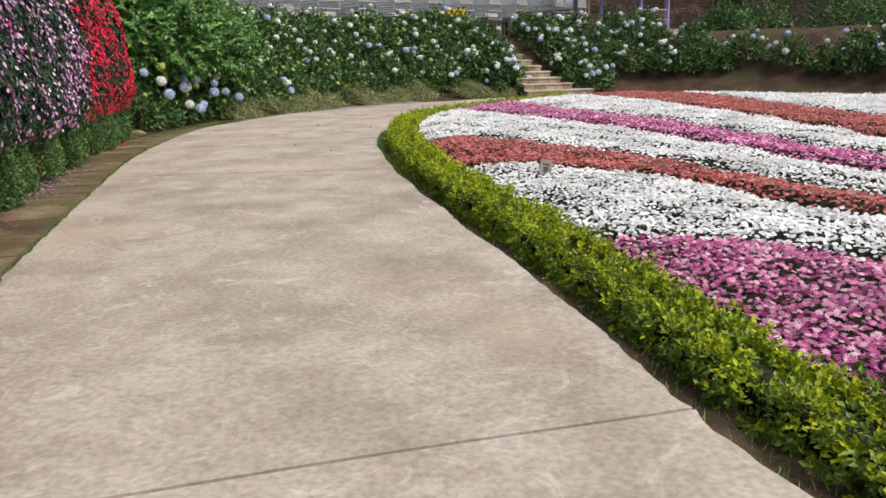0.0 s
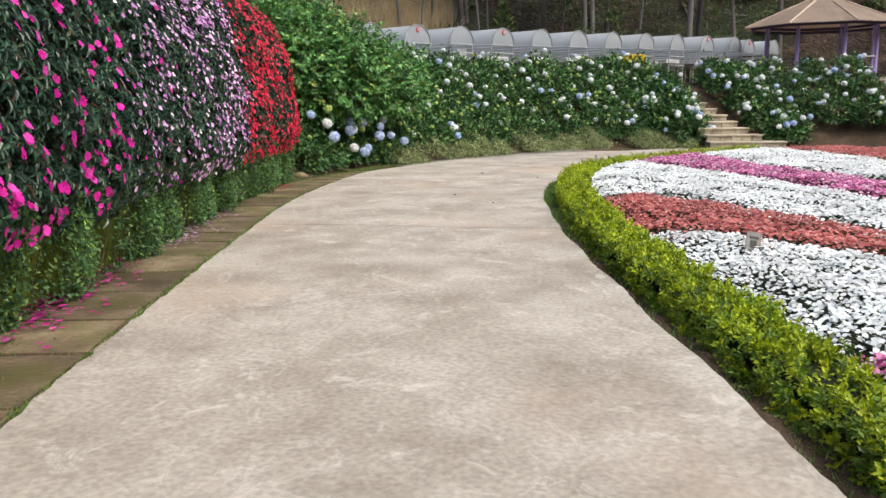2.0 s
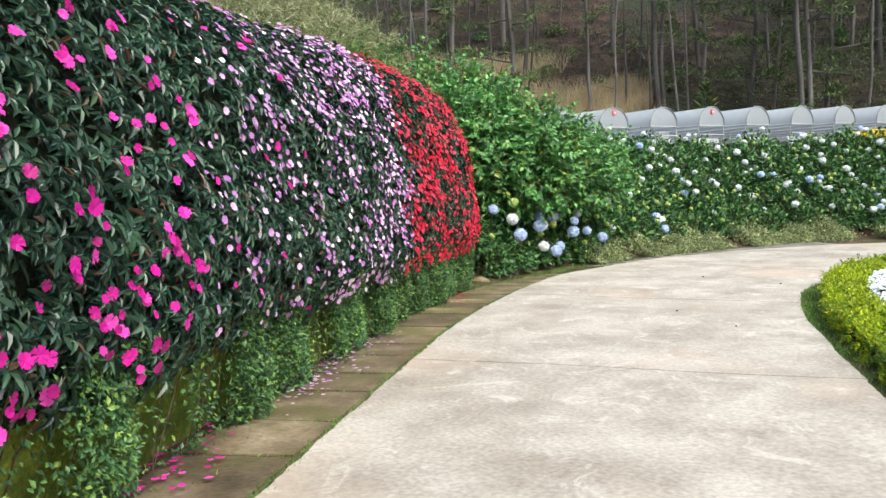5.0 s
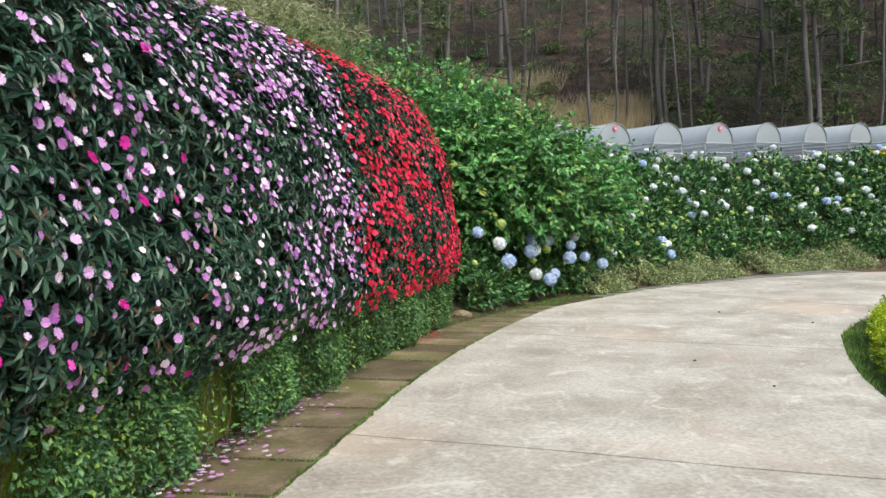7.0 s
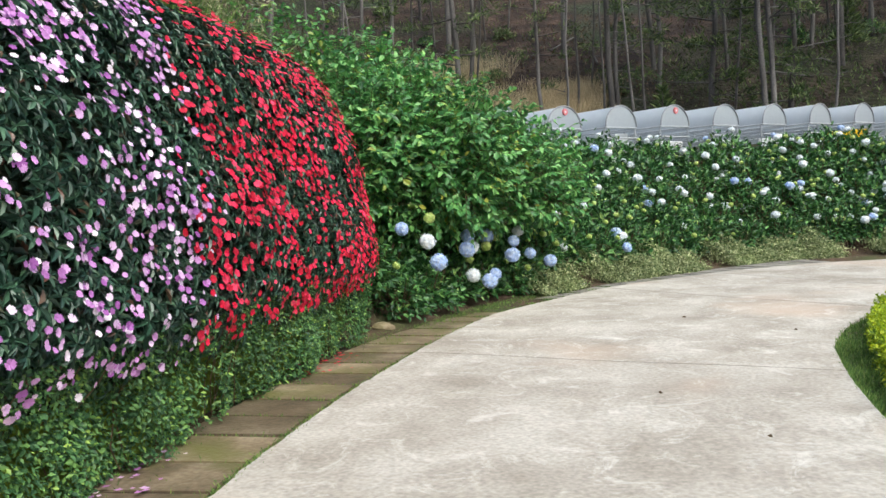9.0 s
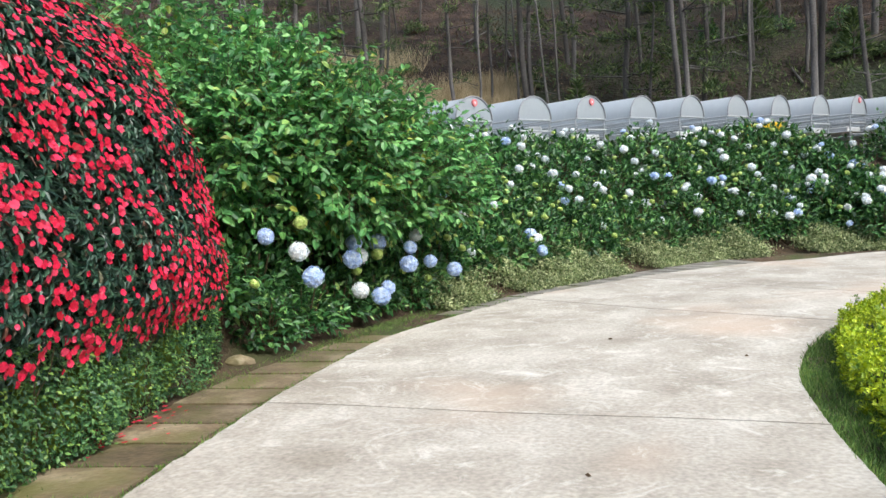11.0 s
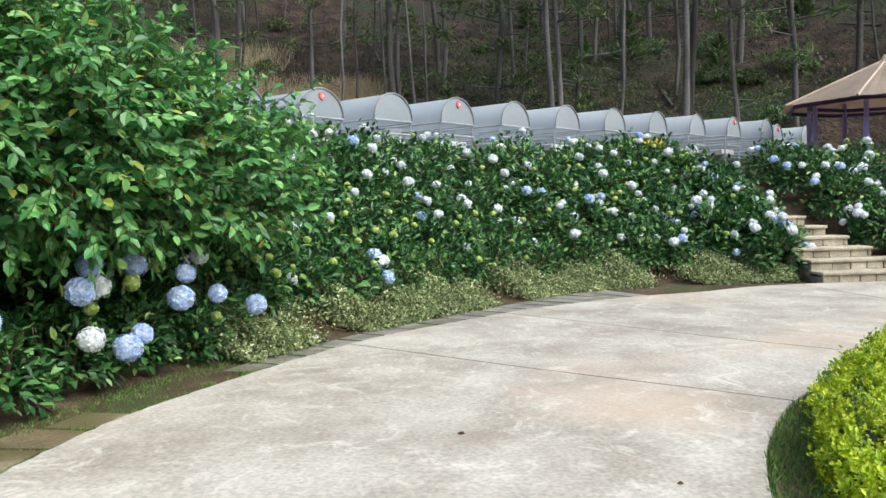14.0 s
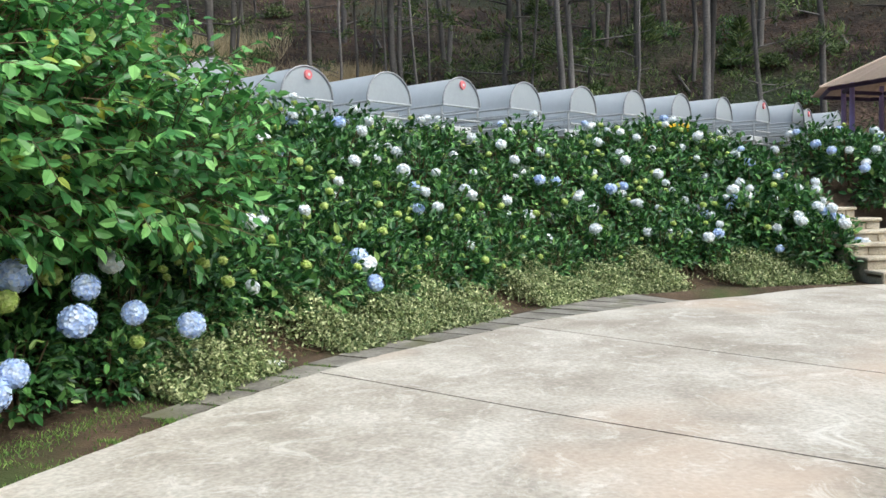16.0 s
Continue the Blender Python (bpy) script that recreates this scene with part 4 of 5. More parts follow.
BLUE_HEADS = [(-4.61, 15.24, 0.72, "blue"), (-4.52, 15.68, 0.69, "blue"), (-4.21, 15.85, 0.61, "blue"), (-4.56, 15.26, 0.58, "white"), (-4.20, 15.73, 0.44, "blue"), (-4.07, 16.09, 0.43, "blue"), (-4.47, 14.99, 0.26, "white"), (-4.34, 15.21, 0.17, "blue"), (-4.31, 15.35, 0.24, "blue"), (-4.48, 15.95, 0.67, "green"), (-4.49, 15.57, 0.57, "green"), (-4.25, 16.19, 0.72, "white"), (-3.90, 16.46, 0.30, "blue"), (-4.54, 15.01, 0.57, "blue"), (-4.86, 13.88, 0.88, "blue"), (-4.62, 14.00, 0.73, "white"), (-4.52, 14.05, 0.50, "blue"), (-4.59, 14.02, 0.98, "green")]


def build_hydrangeas():
    rg = np.random.default_rng(31)
    s0, s1 = s_at_y(15.9), s_at_y(21.9)
    send = int(np.argmin(np.hypot(*(OUTER - [2.5, 22.95]).T)))
    for row, d in enumerate((1.12, 1.65, 2.25, 2.85, 3.5, 4.2)):
        s = s0 + 3.2 * (row % 2) - (row > 2) * 3
        while s < send - 3 - row * 0.4:
            p = outer_at(np.array([s]), np.array([d + rg.normal(0, 0.1)]))[0]
            f = (s - s0) / (send - s0)
            c = {"white": int(rg.poisson(0.4 + 2.2 * f * f + 0.5 * row)), "blue": int(rg.poisson(0.25 + 0.5 * f)), "green": int(rg.poisson(3.6))}
            hydrangea(p[0], p[1], rg.uniform(0.9, 1.1) * (0.95 + 0.075 * row), rg, c, "leafy hydrangea bush with round white heads on the bank", "hydrangea bank")
            s += rg.uniform(4.2, 5.4)
    for x, y, sc in ((2.4, 24.2, 1.05), (2.1, 24.95, 1.2), (1.75, 25.6, 1.3), (2.2, 23.85, 1.2), (1.95, 24.45, 1.4), (1.6, 25.15, 1.5), (1.25, 25.85, 1.45), (1.35, 24.2, 1.4), (0.9, 26.6, 1.35), (4.65, 23.95, 1.15), (4.3, 24.6, 1.25), (3.95, 25.4, 1.3), (3.55, 26.2, 1.3), (3.2, 27.0, 1.2)):
        hydrangea(x, y, sc, rg, {"white": int(rg.poisson(5)), "blue": int(rg.poisson(2)), "green": 2}, "tall hydrangea leaning over the stone steps", "hydrangeas beside the steps")
    spots = [ (4.9, 24.2), (5.5, 25.0), (4.7, 25.2), (5.3, 26.0), (4.4, 26.3), (6.2, 24.3), (6.3, 25.5), (4.0, 27.3), (4.9, 27.2), (5.9, 26.8), (7.0, 25.2), (6.9, 26.4), (3.9, 28.3),
             (6.9, 24.0), (7.5, 23.7), (8.2, 23.3), (7.9, 24.5), (9.0, 23.2), (9.8, 22.2), (10.4, 21.2), (10.9, 20.6), (11.2, 21.3), (11.5, 19.9), (11.9, 20.7), (11.8, 19.2), (12.2, 19.2), (12.9, 18.2), (13.4, 17.0), (13.5, 18.4), (14.2, 15.4)]
    for x, y in spots:
        c = {"white": int(rg.poisson(3.2)), "blue": int(rg.poisson(1.5)), "green": int(rg.poisson(1.6))}
        hydrangea(x, y, rg.uniform(0.95, 1.15), rg, c, "leafy hydrangea bush with pale blue and white heads", "hydrangeas right of the steps" if x < 8 else "hydrangeas behind the bed")
    low = [hydrangea(x, y, sc, rg, {"green": 1}, "low hydrangea with big pale blue heads under the shrub", "hydrangeas under the shrub") for x, y, sc in ((-5.15, 13.35, 0.85), (-4.95, 13.85, 0.75), (-4.9, 14.5, 0.8), (-4.85, 15.15, 0.8), (-4.7, 15.8, 0.75), (-4.45, 16.4, 0.7), (-5.35, 14.4, 1.0), (-5.25, 15.6, 1.0))]
    for k, (x, y, z, col) in enumerate(BLUE_HEADS):
        ob = min(low, key=lambda o: (o.matrix_basis.translation - Vector((x, y, 0.2))).length)
        h = part("flower_head", BIG_HEADS[col], None, ob, {"blue": "large pale blue rounded flower head", "white": "large white rounded flower head", "green": "greenish half-open flower head"}[col])
        s = 0.06 if col == "green" else 0.082 + 0.012 * math.sin(k * 2.1)
        h.matrix_basis = ob.matrix_basis.inverted() @ Matrix.LocRotScale((x, y, z), Vector((0.5 + 0.3 * math.sin(k), -0.8, 0.6)).to_track_quat("Z", "Y") @ Euler((0, 0, k * 1.3)).to_quaternion(), (s, s, s))


build_hydrangeas()


def build_groundcover():
    rg = np.random.default_rng(41)
    s0, send = s_at_y(16.2), int(np.argmin(np.hypot(*(OUTER - [2.45, 22.95]).T)))
    n = 90000
    s, d = rg.uniform(s0, send, n), rg.uniform(0.16, 1.15, n)
    patch = np.sin(s * 0.27) + 0.6 * np.sin(s * 0.61 + 1) + rg.normal(0, 0.25, n)
    w = patch - 1.2 * np.abs(d - 0.66) > -1.05
    s, d = s[w], d[w]
    p = outer_at(s, d)
    h = np.interp(d, [0.16, 0.5, 1.1], [0.06, 0.36, 0.5]) * rg.uniform(0.15, 1, len(p)) * (0.8 + 0.3 * np.sin(s * 0.9) * np.sin(s * 0.37 + d * 5))
    at = np.column_stack([p, land(p[:, 0], p[:, 1]) + h])
    cuts = np.linspace(s0 - 1, send + 1, 9)
    for lo, hi in zip(cuts[:-1], cuts[1:]):
        w = (s > lo) & (s <= hi)
        k = int(w.sum())
        ob = thing("groundcover", "pale variegated ivy trailing at the foot of the bank", "groundcover", "groundcover along the bank")
        part("leaves", scatter("leaves", SMALL, at[w], unit(rand_dirs(k) + [0, 0, -0.1]), unit(rand_dirs(k) * 0.5 + [0, 0, 1]), rg.uniform(0.022, 0.05, k)), LEAF_PALE, ob, kind="stuff")
        runs = []
        for t in rg.uniform(lo, hi, 8):
            pp = outer_at(np.full(4, t) + rg.normal(0, 0.8, 4), np.linspace(0.95, 0.4, 4))
            runs.append(limb(np.column_stack([pp, land(pp[:, 0], pp[:, 1]) + [0.2, 0.16, 0.1, 0.03]]), [0.005] * 4, 4))
        part("runners", mesh_from("runners", *join(runs)), STEM, ob, "thin brown runners", "stuff")


build_groundcover()


# ---- the big green shrub ----
def build_shrub():
    rg = np.random.default_rng(51)
    shrub = thing("shrub", "large bushy shrub with bright green pointed leaves", "shrub", at=(-5.4, 15.2, 0.2))
    lobes = [((0.95, 1.5, 1.1), (0.95, 1.0, 0.95), 5200), ((0.5, 0.35, 1.38), (1.0, 1.1, 0.98), 6800), ((-0.2, -0.3, 1.55), (1.1, 1.1, 1.05), 6000), ((-0.9, 0.6, 2.05), (1.3, 1.3, 1.2), 6000), ((-1.9, -0.3, 2.4), (1.3, 1.4, 1.2), 3200), ((0.1, 1.6, 1.3), (0.9, 0.9, 0.9), 2600)]
    at, along, face, pieces = [], [], [], []
    for c, r, k in lobes:
        m = k // 6
        d = rand_dirs(m, rg)
        root = np.array(c) + d * np.array(r) * (rg.uniform(0.5, 0.95, m) * (1 + 0.14 * np.sin(d[:, 0] * 7) * np.sin(d[:, 2] * 6 + d[:, 1] * 5)))[:, None]
        go = unit(d * 0.8 + rand_dirs(m, rg) * 0.55 + [0, 0, 0.25])
        for p, g, dd in zip(root, go, d):
            if p[2] < 0.7:
                continue
            ln = rg.uniform(0.22, 0.42)
            side = unit(np.cross(g, [0, 0, 1]) + rg.normal(0, 0.2, 3))
            pieces.append(limb([p - g * 0.1, p + g * ln * 0.5, p + g * ln - [0, 0, 0.04]], [0.004, 0.003, 0.002], 3))
            for q in range(9):
                u = (q + 0.5) / 9
                sgn = 1 if q % 2 else -1
                at.append(p + g * ln * u - [0, 0, 0.05 * u * u])
                along.append(side * sgn * 0.7 + g * (0.3 + u * 0.6) + [0, 0, -0.5] + rg.normal(0, 0.42, 3))
                face.append(dd * 0.6 + [0, 0, 0.8] + rg.normal(0, 0.4, 3))
    at, along, face = np.array(at), unit(np.array(along)), unit(np.array(face))
    part("leaves", scatter("leaves", MID, at, along, face, rg.uniform(0.055, 0.115, (len(at), 1)) * np.array([[1.2, 1.0, 1.0]])), LEAF_SHRUB, shrub, kind="stuff")
    part("brushwood", mesh_from("brushwood", *join(pieces)), STEM, shrub, "thin brown leafy twigs", "stuff")
    pieces = []
    for _ in range(46):
        c, r, _k = lobes[int(rg.integers(len(lobes)))]
        tip = np.array(c) + rand_dirs(1, rg)[0] * np.array(r) * 0.95
        tip[2] = max(tip[2], 0.7)
        base = np.array([rg.normal(-0.75, 0.15), rg.normal(0.3, 0.3), 0.1])
        mid = base * 0.5 + tip * 0.5 + rg.normal(0, 0.12, 3) + [0, 0, 0.15]
        pieces.append(limb([base, mid, tip], [0.022, 0.014, 0.005], 5))
    part("bough", mesh_from("bough", *join(pieces), True), STEM, shrub)


build_shrub()


def leaf_mound(name, label, category, x, y, r, h, count, size, material, group="", seed=1):
    rg = np.random.default_rng(seed)
    z = float(land(np.array([x]), np.array([y]))[0])
    ob = thing(name, label, category, group, at=(x, y, z))
    d = rand_dirs(count, rg)
    d[:, 2] = np.abs(d[:, 2])
    q = d * np.array([r, r, h]) * (rg.uniform(0.55, 1.1, count) * (1 + 0.2 * np.sin(d[:, 0] * 6 + seed) * np.sin(d[:, 1] * 5)))[:, None]
    part("leaves", scatter("leaves", MID, q, unit(d + rand_dirs(count, rg)), unit(d + [0, 0, 0.8]), rg.uniform(0.6, 1.2, count) * size), material, ob, kind="stuff")
    pieces = [limb([(0, 0, -0.1), tuple(e * 0.4 * np.array([r, r, h])), tuple(e * 0.9 * np.array([r, r, h]))], [0.03, 0.02, 0.006], 5) for e in np.abs(rand_dirs(9, rg)) * np.array([1, 1, 1]) * np.sign(np.column_stack([rg.normal(size=(9, 2)), np.ones(9)]))]
    part("stems", mesh_from("stems", *join(pieces)), STEM, ob)
    return ob


def grass_clump(x, y, r, h, count, seed, plume=False):
    rg = np.random.default_rng(seed)
    z = float(land(np.array([x]), np.array([y]))[0])
    ob = thing("dry_grass", "tall feathery pale green grass above the flower wall" if plume else "tall dry straw-coloured grass on the slope", "grass", "dry grass slope", at=(x, y, z))
    p = np.column_stack([np.clip(rg.normal(0, r * 0.45, (count, 2)), -r * 0.85, r * 0.85), np.zeros(count)])
    p[:, 2] = land(p[:, 0] + x, p[:, 1] + y) - z
    p = p[p[:, 2] > -0.6]
    count = len(p)
    up = unit(np.column_stack([rg.normal(0, 0.35, (count, 2)), np.ones(count)]))
    if plume:
        m = 160
        root = p[:m] + up[:m] * (h * rg.uniform(0.7, 1.05, (m, 1)))
        t = np.tile(np.linspace(0, 1, 34), m)
        lean = np.repeat(unit(np.column_stack([rg.normal(0, 1, (m, 2)), np.zeros(m)])), 34, 0)
        axis = np.repeat(root, 34, 0) + lean * (0.28 * t * t)[:, None] + np.column_stack([np.zeros((len(t), 2)), 0.38 * t - 0.2 * t * t])
        part("seed_head", scatter("seed_head", NEEDLE, axis + rg.normal(0, 0.025, axis.shape), unit(lean + rand_dirs(len(t), rg) * 0.9 + [0, 0, 0.3]), rand_dirs(len(t), rg), np.column_stack([np.full(len(t), 0.12), rg.uniform(0.06, 0.15, len(t)), np.full(len(t), 0.05)])), LEAF_PLUME, ob, "pale feathery seed heads", "stuff")
    part("blades", scatter("blades", BLADE, p, up, rand_dirs(count, rg), np.column_stack([np.full(count, 0.22), rg.uniform(0.5, 1.1, count) * h, np.full(count, 0.5) * h])), LEAF_TURF if plume else LEAF_GRASS, ob, kind="stuff")


def build_slope_plants():
    rg = np.random.default_rng(61)
    for k, (x, y, r, h) in enumerate([(-6.6, 12.2, 1.0, 1.0), (-7.6, 14.4, 1.2, 1.2), (-6.2, 10.2, 0.9, 0.8), (-9.5, 18.5, 1.8, 1.5), (-8.4, 16.5, 1.2, 1.3)]):
        leaf_mound("bush", "wild dark green bush on the slope above the flowers", "bush", x, y, r, h, 1500, 0.14, LEAF_SHRUB if k in (1, 4) else LEAF_IVY, "bushes on the slope", 70 + k)
    for k, (x, y, h) in enumerate([(-6.1, 9.6, 0.9), (-6.3, 11.0, 1.1), (-6.7, 12.0, 1.3), (-7.2, 12.6, 1.5), (-7.4, 11.2, 1.4), (-8.3, 13.6, 1.6), (-9.2, 15.0, 1.6), (-10, 18, 1.6)]):
        grass_clump(x, y, 0.9, h, 2600, 80 + k, k < 5)
    for k in range(30):
        a, d = (radians(rg.uniform(-29, -18.5)), rg.uniform(37, 43)) if k < 23 else (radians(rg.uniform(-17, -12)), rg.uniform(36.5, 39))
        grass_clump(-1 + d * math.sin(a), 5 + d * math.cos(a), rg.uniform(1.8, 2.8), rg.uniform(0.7, 1.1), 1900, 120 + k)
    for k, (x, y, r, h) in enumerate([(12.5, 24.5, 1.2, 1.1), (14.5, 23.4, 1.4, 1.2), (16.3, 21.8, 1.4, 1.2), (11.2, 27.5, 1.0, 1.0), (18, 19, 1.6, 1.5), (19, 24, 1.5, 1.4), (15, 27, 1.3, 1.2)]):
        leaf_mound("bush", "rounded green bush above the earth bank", "bush", x, y, r, h, 1400, 0.13, LEAF_HYD, "bushes above the bank", 100 + k)
    for k, (x, y, r, h) in enumerate([(9.6, 26.4, 0.8, 0.8), (13.4, 21.8, 1.1, 0.9)]):
        leaf_mound("bush", "rounded green bush above the earth bank", "bush", x, y, r, h, 1500, 0.13, LEAF_HYD, "bushes above the bank", 140 + k)


build_slope_plants()


# ---- stone steps up to the terrace ----
def build_steps():
    rg = np.random.default_rng(71)
    base = flat(3.3, 23.0)
    stairs = thing("stairs", "pale stone steps climbing between the hydrangeas", "stairs", at=pose(3.42, 22.95, base, 0, 0, 9))
    rise, run = 0.165, 0.37
    for k in range(11):
        w = 1.95 if k == 0 else 1.45 if k == 1 else 1.32
        x0 = (-0.72 if k < 2 else -0.66) - 0.18 * max(0, k - 1)
        step = part("step", box(bmesh.new(), (w - 0.06, 0.6, rise * (k + 1) - 0.06), Matrix.Translation((x0 + w / 2, k * run + 0.36, (rise * (k + 1) - 0.06) / 2 - 0.03)), 0.01), STEP, stairs)
        x = x0
        while x < x0 + w - 0.02:
            l = min(rg.uniform(0.22, 0.36), x0 + w - x)
            part("riser_stone", box(bmesh.new(), (l - 0.012, 0.06, rise - 0.05), Matrix.Translation((x + l / 2, k * run + 0.035 + rg.uniform(-0.006, 0.006), rise * k + (rise - 0.05) / 2)), 0.008), STEP, step)
            x += l
        part("tread", box(bmesh.new(), (w + 0.03, run + 0.1, 0.05), Matrix.Translation((x0 + w / 2, k * run + run / 2 + 0.02, rise * (k + 1) - 0.025)), 0.012), STEP, step, "worn pale tread slab")


build_steps()


# ---- grow tunnels on racks ----
COVER = rough_stuff("milky_plastic_film", [(0.3, (0.36, 0.4, 0.45)), (0.7, (0.5, 0.54, 0.59))], 2, 30, 0.32, 0.05, grit=0.15)
ENDFILM = rough_stuff("end_film", [(0.3, (0.36, 0.39, 0.41)), (0.7, (0.48, 0.5, 0.52))], 1.2, 20, 0.4, 0.05, grit=0.2)


def let_light_through(m, share, clear):
    """Thin film: part of the light scatters through it, a little passes straight."""
    nt, ln = m.node_tree.nodes, m.node_tree.links
    bs, out = nt["Principled BSDF"], nt["Material Output"]
    tl, tp = nt.new("ShaderNodeBsdfTranslucent"), nt.new("ShaderNodeBsdfTransparent")
    tl.inputs[0].default_value = (0.75, 0.8, 0.84, 1)
    a, b = nt.new("ShaderNodeMixShader"), nt.new("ShaderNodeMixShader")
    a.inputs[0].default_value, b.inputs[0].default_value = share, clear
    ln.new(bs.outputs[0], a.inputs[1])
    ln.new(tl.outputs[0], a.inputs[2])
    ln.new(a.outputs[0], b.inputs[1])
    ln.new(tp.outputs[0], b.inputs[2])
    ln.new(b.outputs[0], out.inputs[0])


let_light_through(COVER, 0.4, 0.12)
let_light_through(ENDFILM, 0.4, 0.36)
STEEL = plain("galvanised_steel", (0.5, 0.52, 0.54), 0.45, 0.4)
HOOP = plain("grey_hoop", (0.3, 0.31, 0.33), 0.5, 0.3)
WHITE = plain("white_trough", (0.62, 0.64, 0.66), 0.5)
RED = plain("red_disc", (0.66, 0.2, 0.22), 0.4)


def build_tunnels():
    R, L, legs = 0.52, 6.0, 1.14
    a = np.linspace(0, math.pi, 15)

    def tunnel(at, red):
        ob = thing("grow_tunnel", "plastic-covered grow tunnel on a steel rack" + (" with a red disc" if red else ""), "greenhouse", "row of grow tunnels", at=at)
        rr = np.linspace(0, L, 9)
        v = np.array([(R * math.cos(t), y, legs + 0.06 + R * 0.92 * math.sin(t)) for y in rr for t in a])
        f = np.array([(i * 15 + j, i * 15 + j + 1, (i + 1) * 15 + j + 1, (i + 1) * 15 + j) for i in range(8) for j in range(14)])
        part("cover", mesh_from("cover", v, f, True), COVER, ob)
        for y in (0.012, L - 0.01):
            bm = bmesh.new()
            bm.faces.new([bm.verts.new((R * 0.98 * math.cos(t), y, legs + 0.06 + R * 0.9 * math.sin(t))) for t in a])
            part("end_panel", bm, ENDFILM, ob, "dull translucent end sheet")
        for y in (0.0, 2.0, 4.0):
            part("hoop", mesh_from("hoop", *limb([((R + 0.012) * math.cos(t), y, legs + 0.06 + (R * 0.92 + 0.012) * math.sin(t)) for t in a], [0.018] * 15, 5), True), HOOP, ob)
        for x in (-R, R):
            for y in (0.05, 2.0, 4.0, 5.9):
                part("leg", rod(bmesh.new(), (x, y, -0.05), (x, y, legs + 0.05), 0.02), STEEL, ob)
            part("rail", rod(bmesh.new(), (x, 0, legs + 0.04), (x, L, legs + 0.04), 0.022), STEEL, ob)
            for h in (0.12, 0.26, 0.42):
                part("rail", rod(bmesh.new(), (x, 0, legs - h), (x, L, legs - h), 0.013, seg=6), STEEL, ob)
        for h in (legs + 0.04, legs - 0.2, legs - 0.5):
            part("crossbar", rod(bmesh.new(), (-R, 0.0, h), (R, 0.0, h), 0.018), STEEL, ob)
        part("trough", box(bmesh.new(), (0.95, L - 0.3, 0.14), Matrix.Translation((0, L / 2, legs - 0.36)), 0.02), WHITE, ob, "long white growing trough")
        if red:
            bm = bmesh.new()
            bmesh.ops.create_cone(bm, cap_ends=True, segments=20, radius1=0.08, radius2=0.072, depth=0.03, matrix=pose(0, -0.03, legs + 0.06 + R * 0.68, 90))
            disc = part("disc", bm, RED, ob, "round red disc")
            bm = bmesh.new()
            bmesh.ops.create_cone(bm, cap_ends=True, segments=14, radius1=0.028, radius2=0.026, depth=0.008, matrix=pose(0, -0.047, legs + 0.06 + R * 0.68, 90))
            part("centre", bm, WHITE, disc, "small white centre")
        return ob

    plainone = redone = None
    for k in range(-3, 12):
        x, y = -5.3 + 1.11 * k, 23.97 + 0.98 * k
        z = 1.49
        if k > 9:
            x, y = x - 0.35, y + 0.7
        m = pose(x, y, z, 0, 0, 58)
        if k in (0, 2, 8, 10):
            redone = copy_thing(redone, m) if redone else tunnel(m, True)
        else:
            plainone = copy_thing(plainone, m) if plainone else tunnel(m, False)


build_tunnels()


def build_crate():
    ob = thing("yellow_crate", "yellow plastic crate standing beside the tunnels", "crate", at=pose(0.8, 28.4, 1.61, 0, 0, 20))
    bm = bmesh.new()
    box(bm, (0.75, 0.5, 0.04), Matrix.Translation((0, 0, 0.55)))
    for x, y, w, d in ((0, 0.24, 0.75, 0.03), (0, -0.24, 0.75, 0.03), (0.36, 0, 0.03, 0.46), (-0.36, 0, 0.03, 0.46)):
        box(bm, (w, d, 0.24), Matrix.Translation((x, y, 0.68)), 0.008)
    part("tub", bm, plain("yellow_plastic", (0.75, 0.5, 0.02), 0.4), ob)
    for x in (-0.3, 0.3):
        for y in (-0.18, 0.18):
            part("leg", box(bmesh.new(), (0.04, 0.04, 1.1), Matrix.Translation((x, y, 0.0))), STEEL, ob)


build_crate()


def build_tray_stack():
    ob = thing("tray_stack", "stack of grey seed trays with a white box on top", "trays", at=pose(-4.35, 25.5, 1.55, 0, 0, 40))
    for k in range(7):
        bm = bmesh.new()
        box(bm, (0.55, 0.36, 0.02), Matrix.Translation((0, 0, 0.03 + 0.11 * k)))
        for x, y, w, d in ((0, 0.175, 0.55, 0.015), (0, -0.175, 0.55, 0.015), (0.27, 0, 0.015, 0.335), (-0.27, 0, 0.015, 0.335)):
            box(bm, (w, d, 0.07), Matrix.Translation((x, y, 0.075 + 0.11 * k)))
        part("tray", bm, STEEL, ob)
    part("carton", box(bmesh.new(), (0.34, 0.24, 0.2), Matrix.Translation((0, 0, 0.92)), 0.012), WHITE, ob, "plain white box")


build_tray_stack()


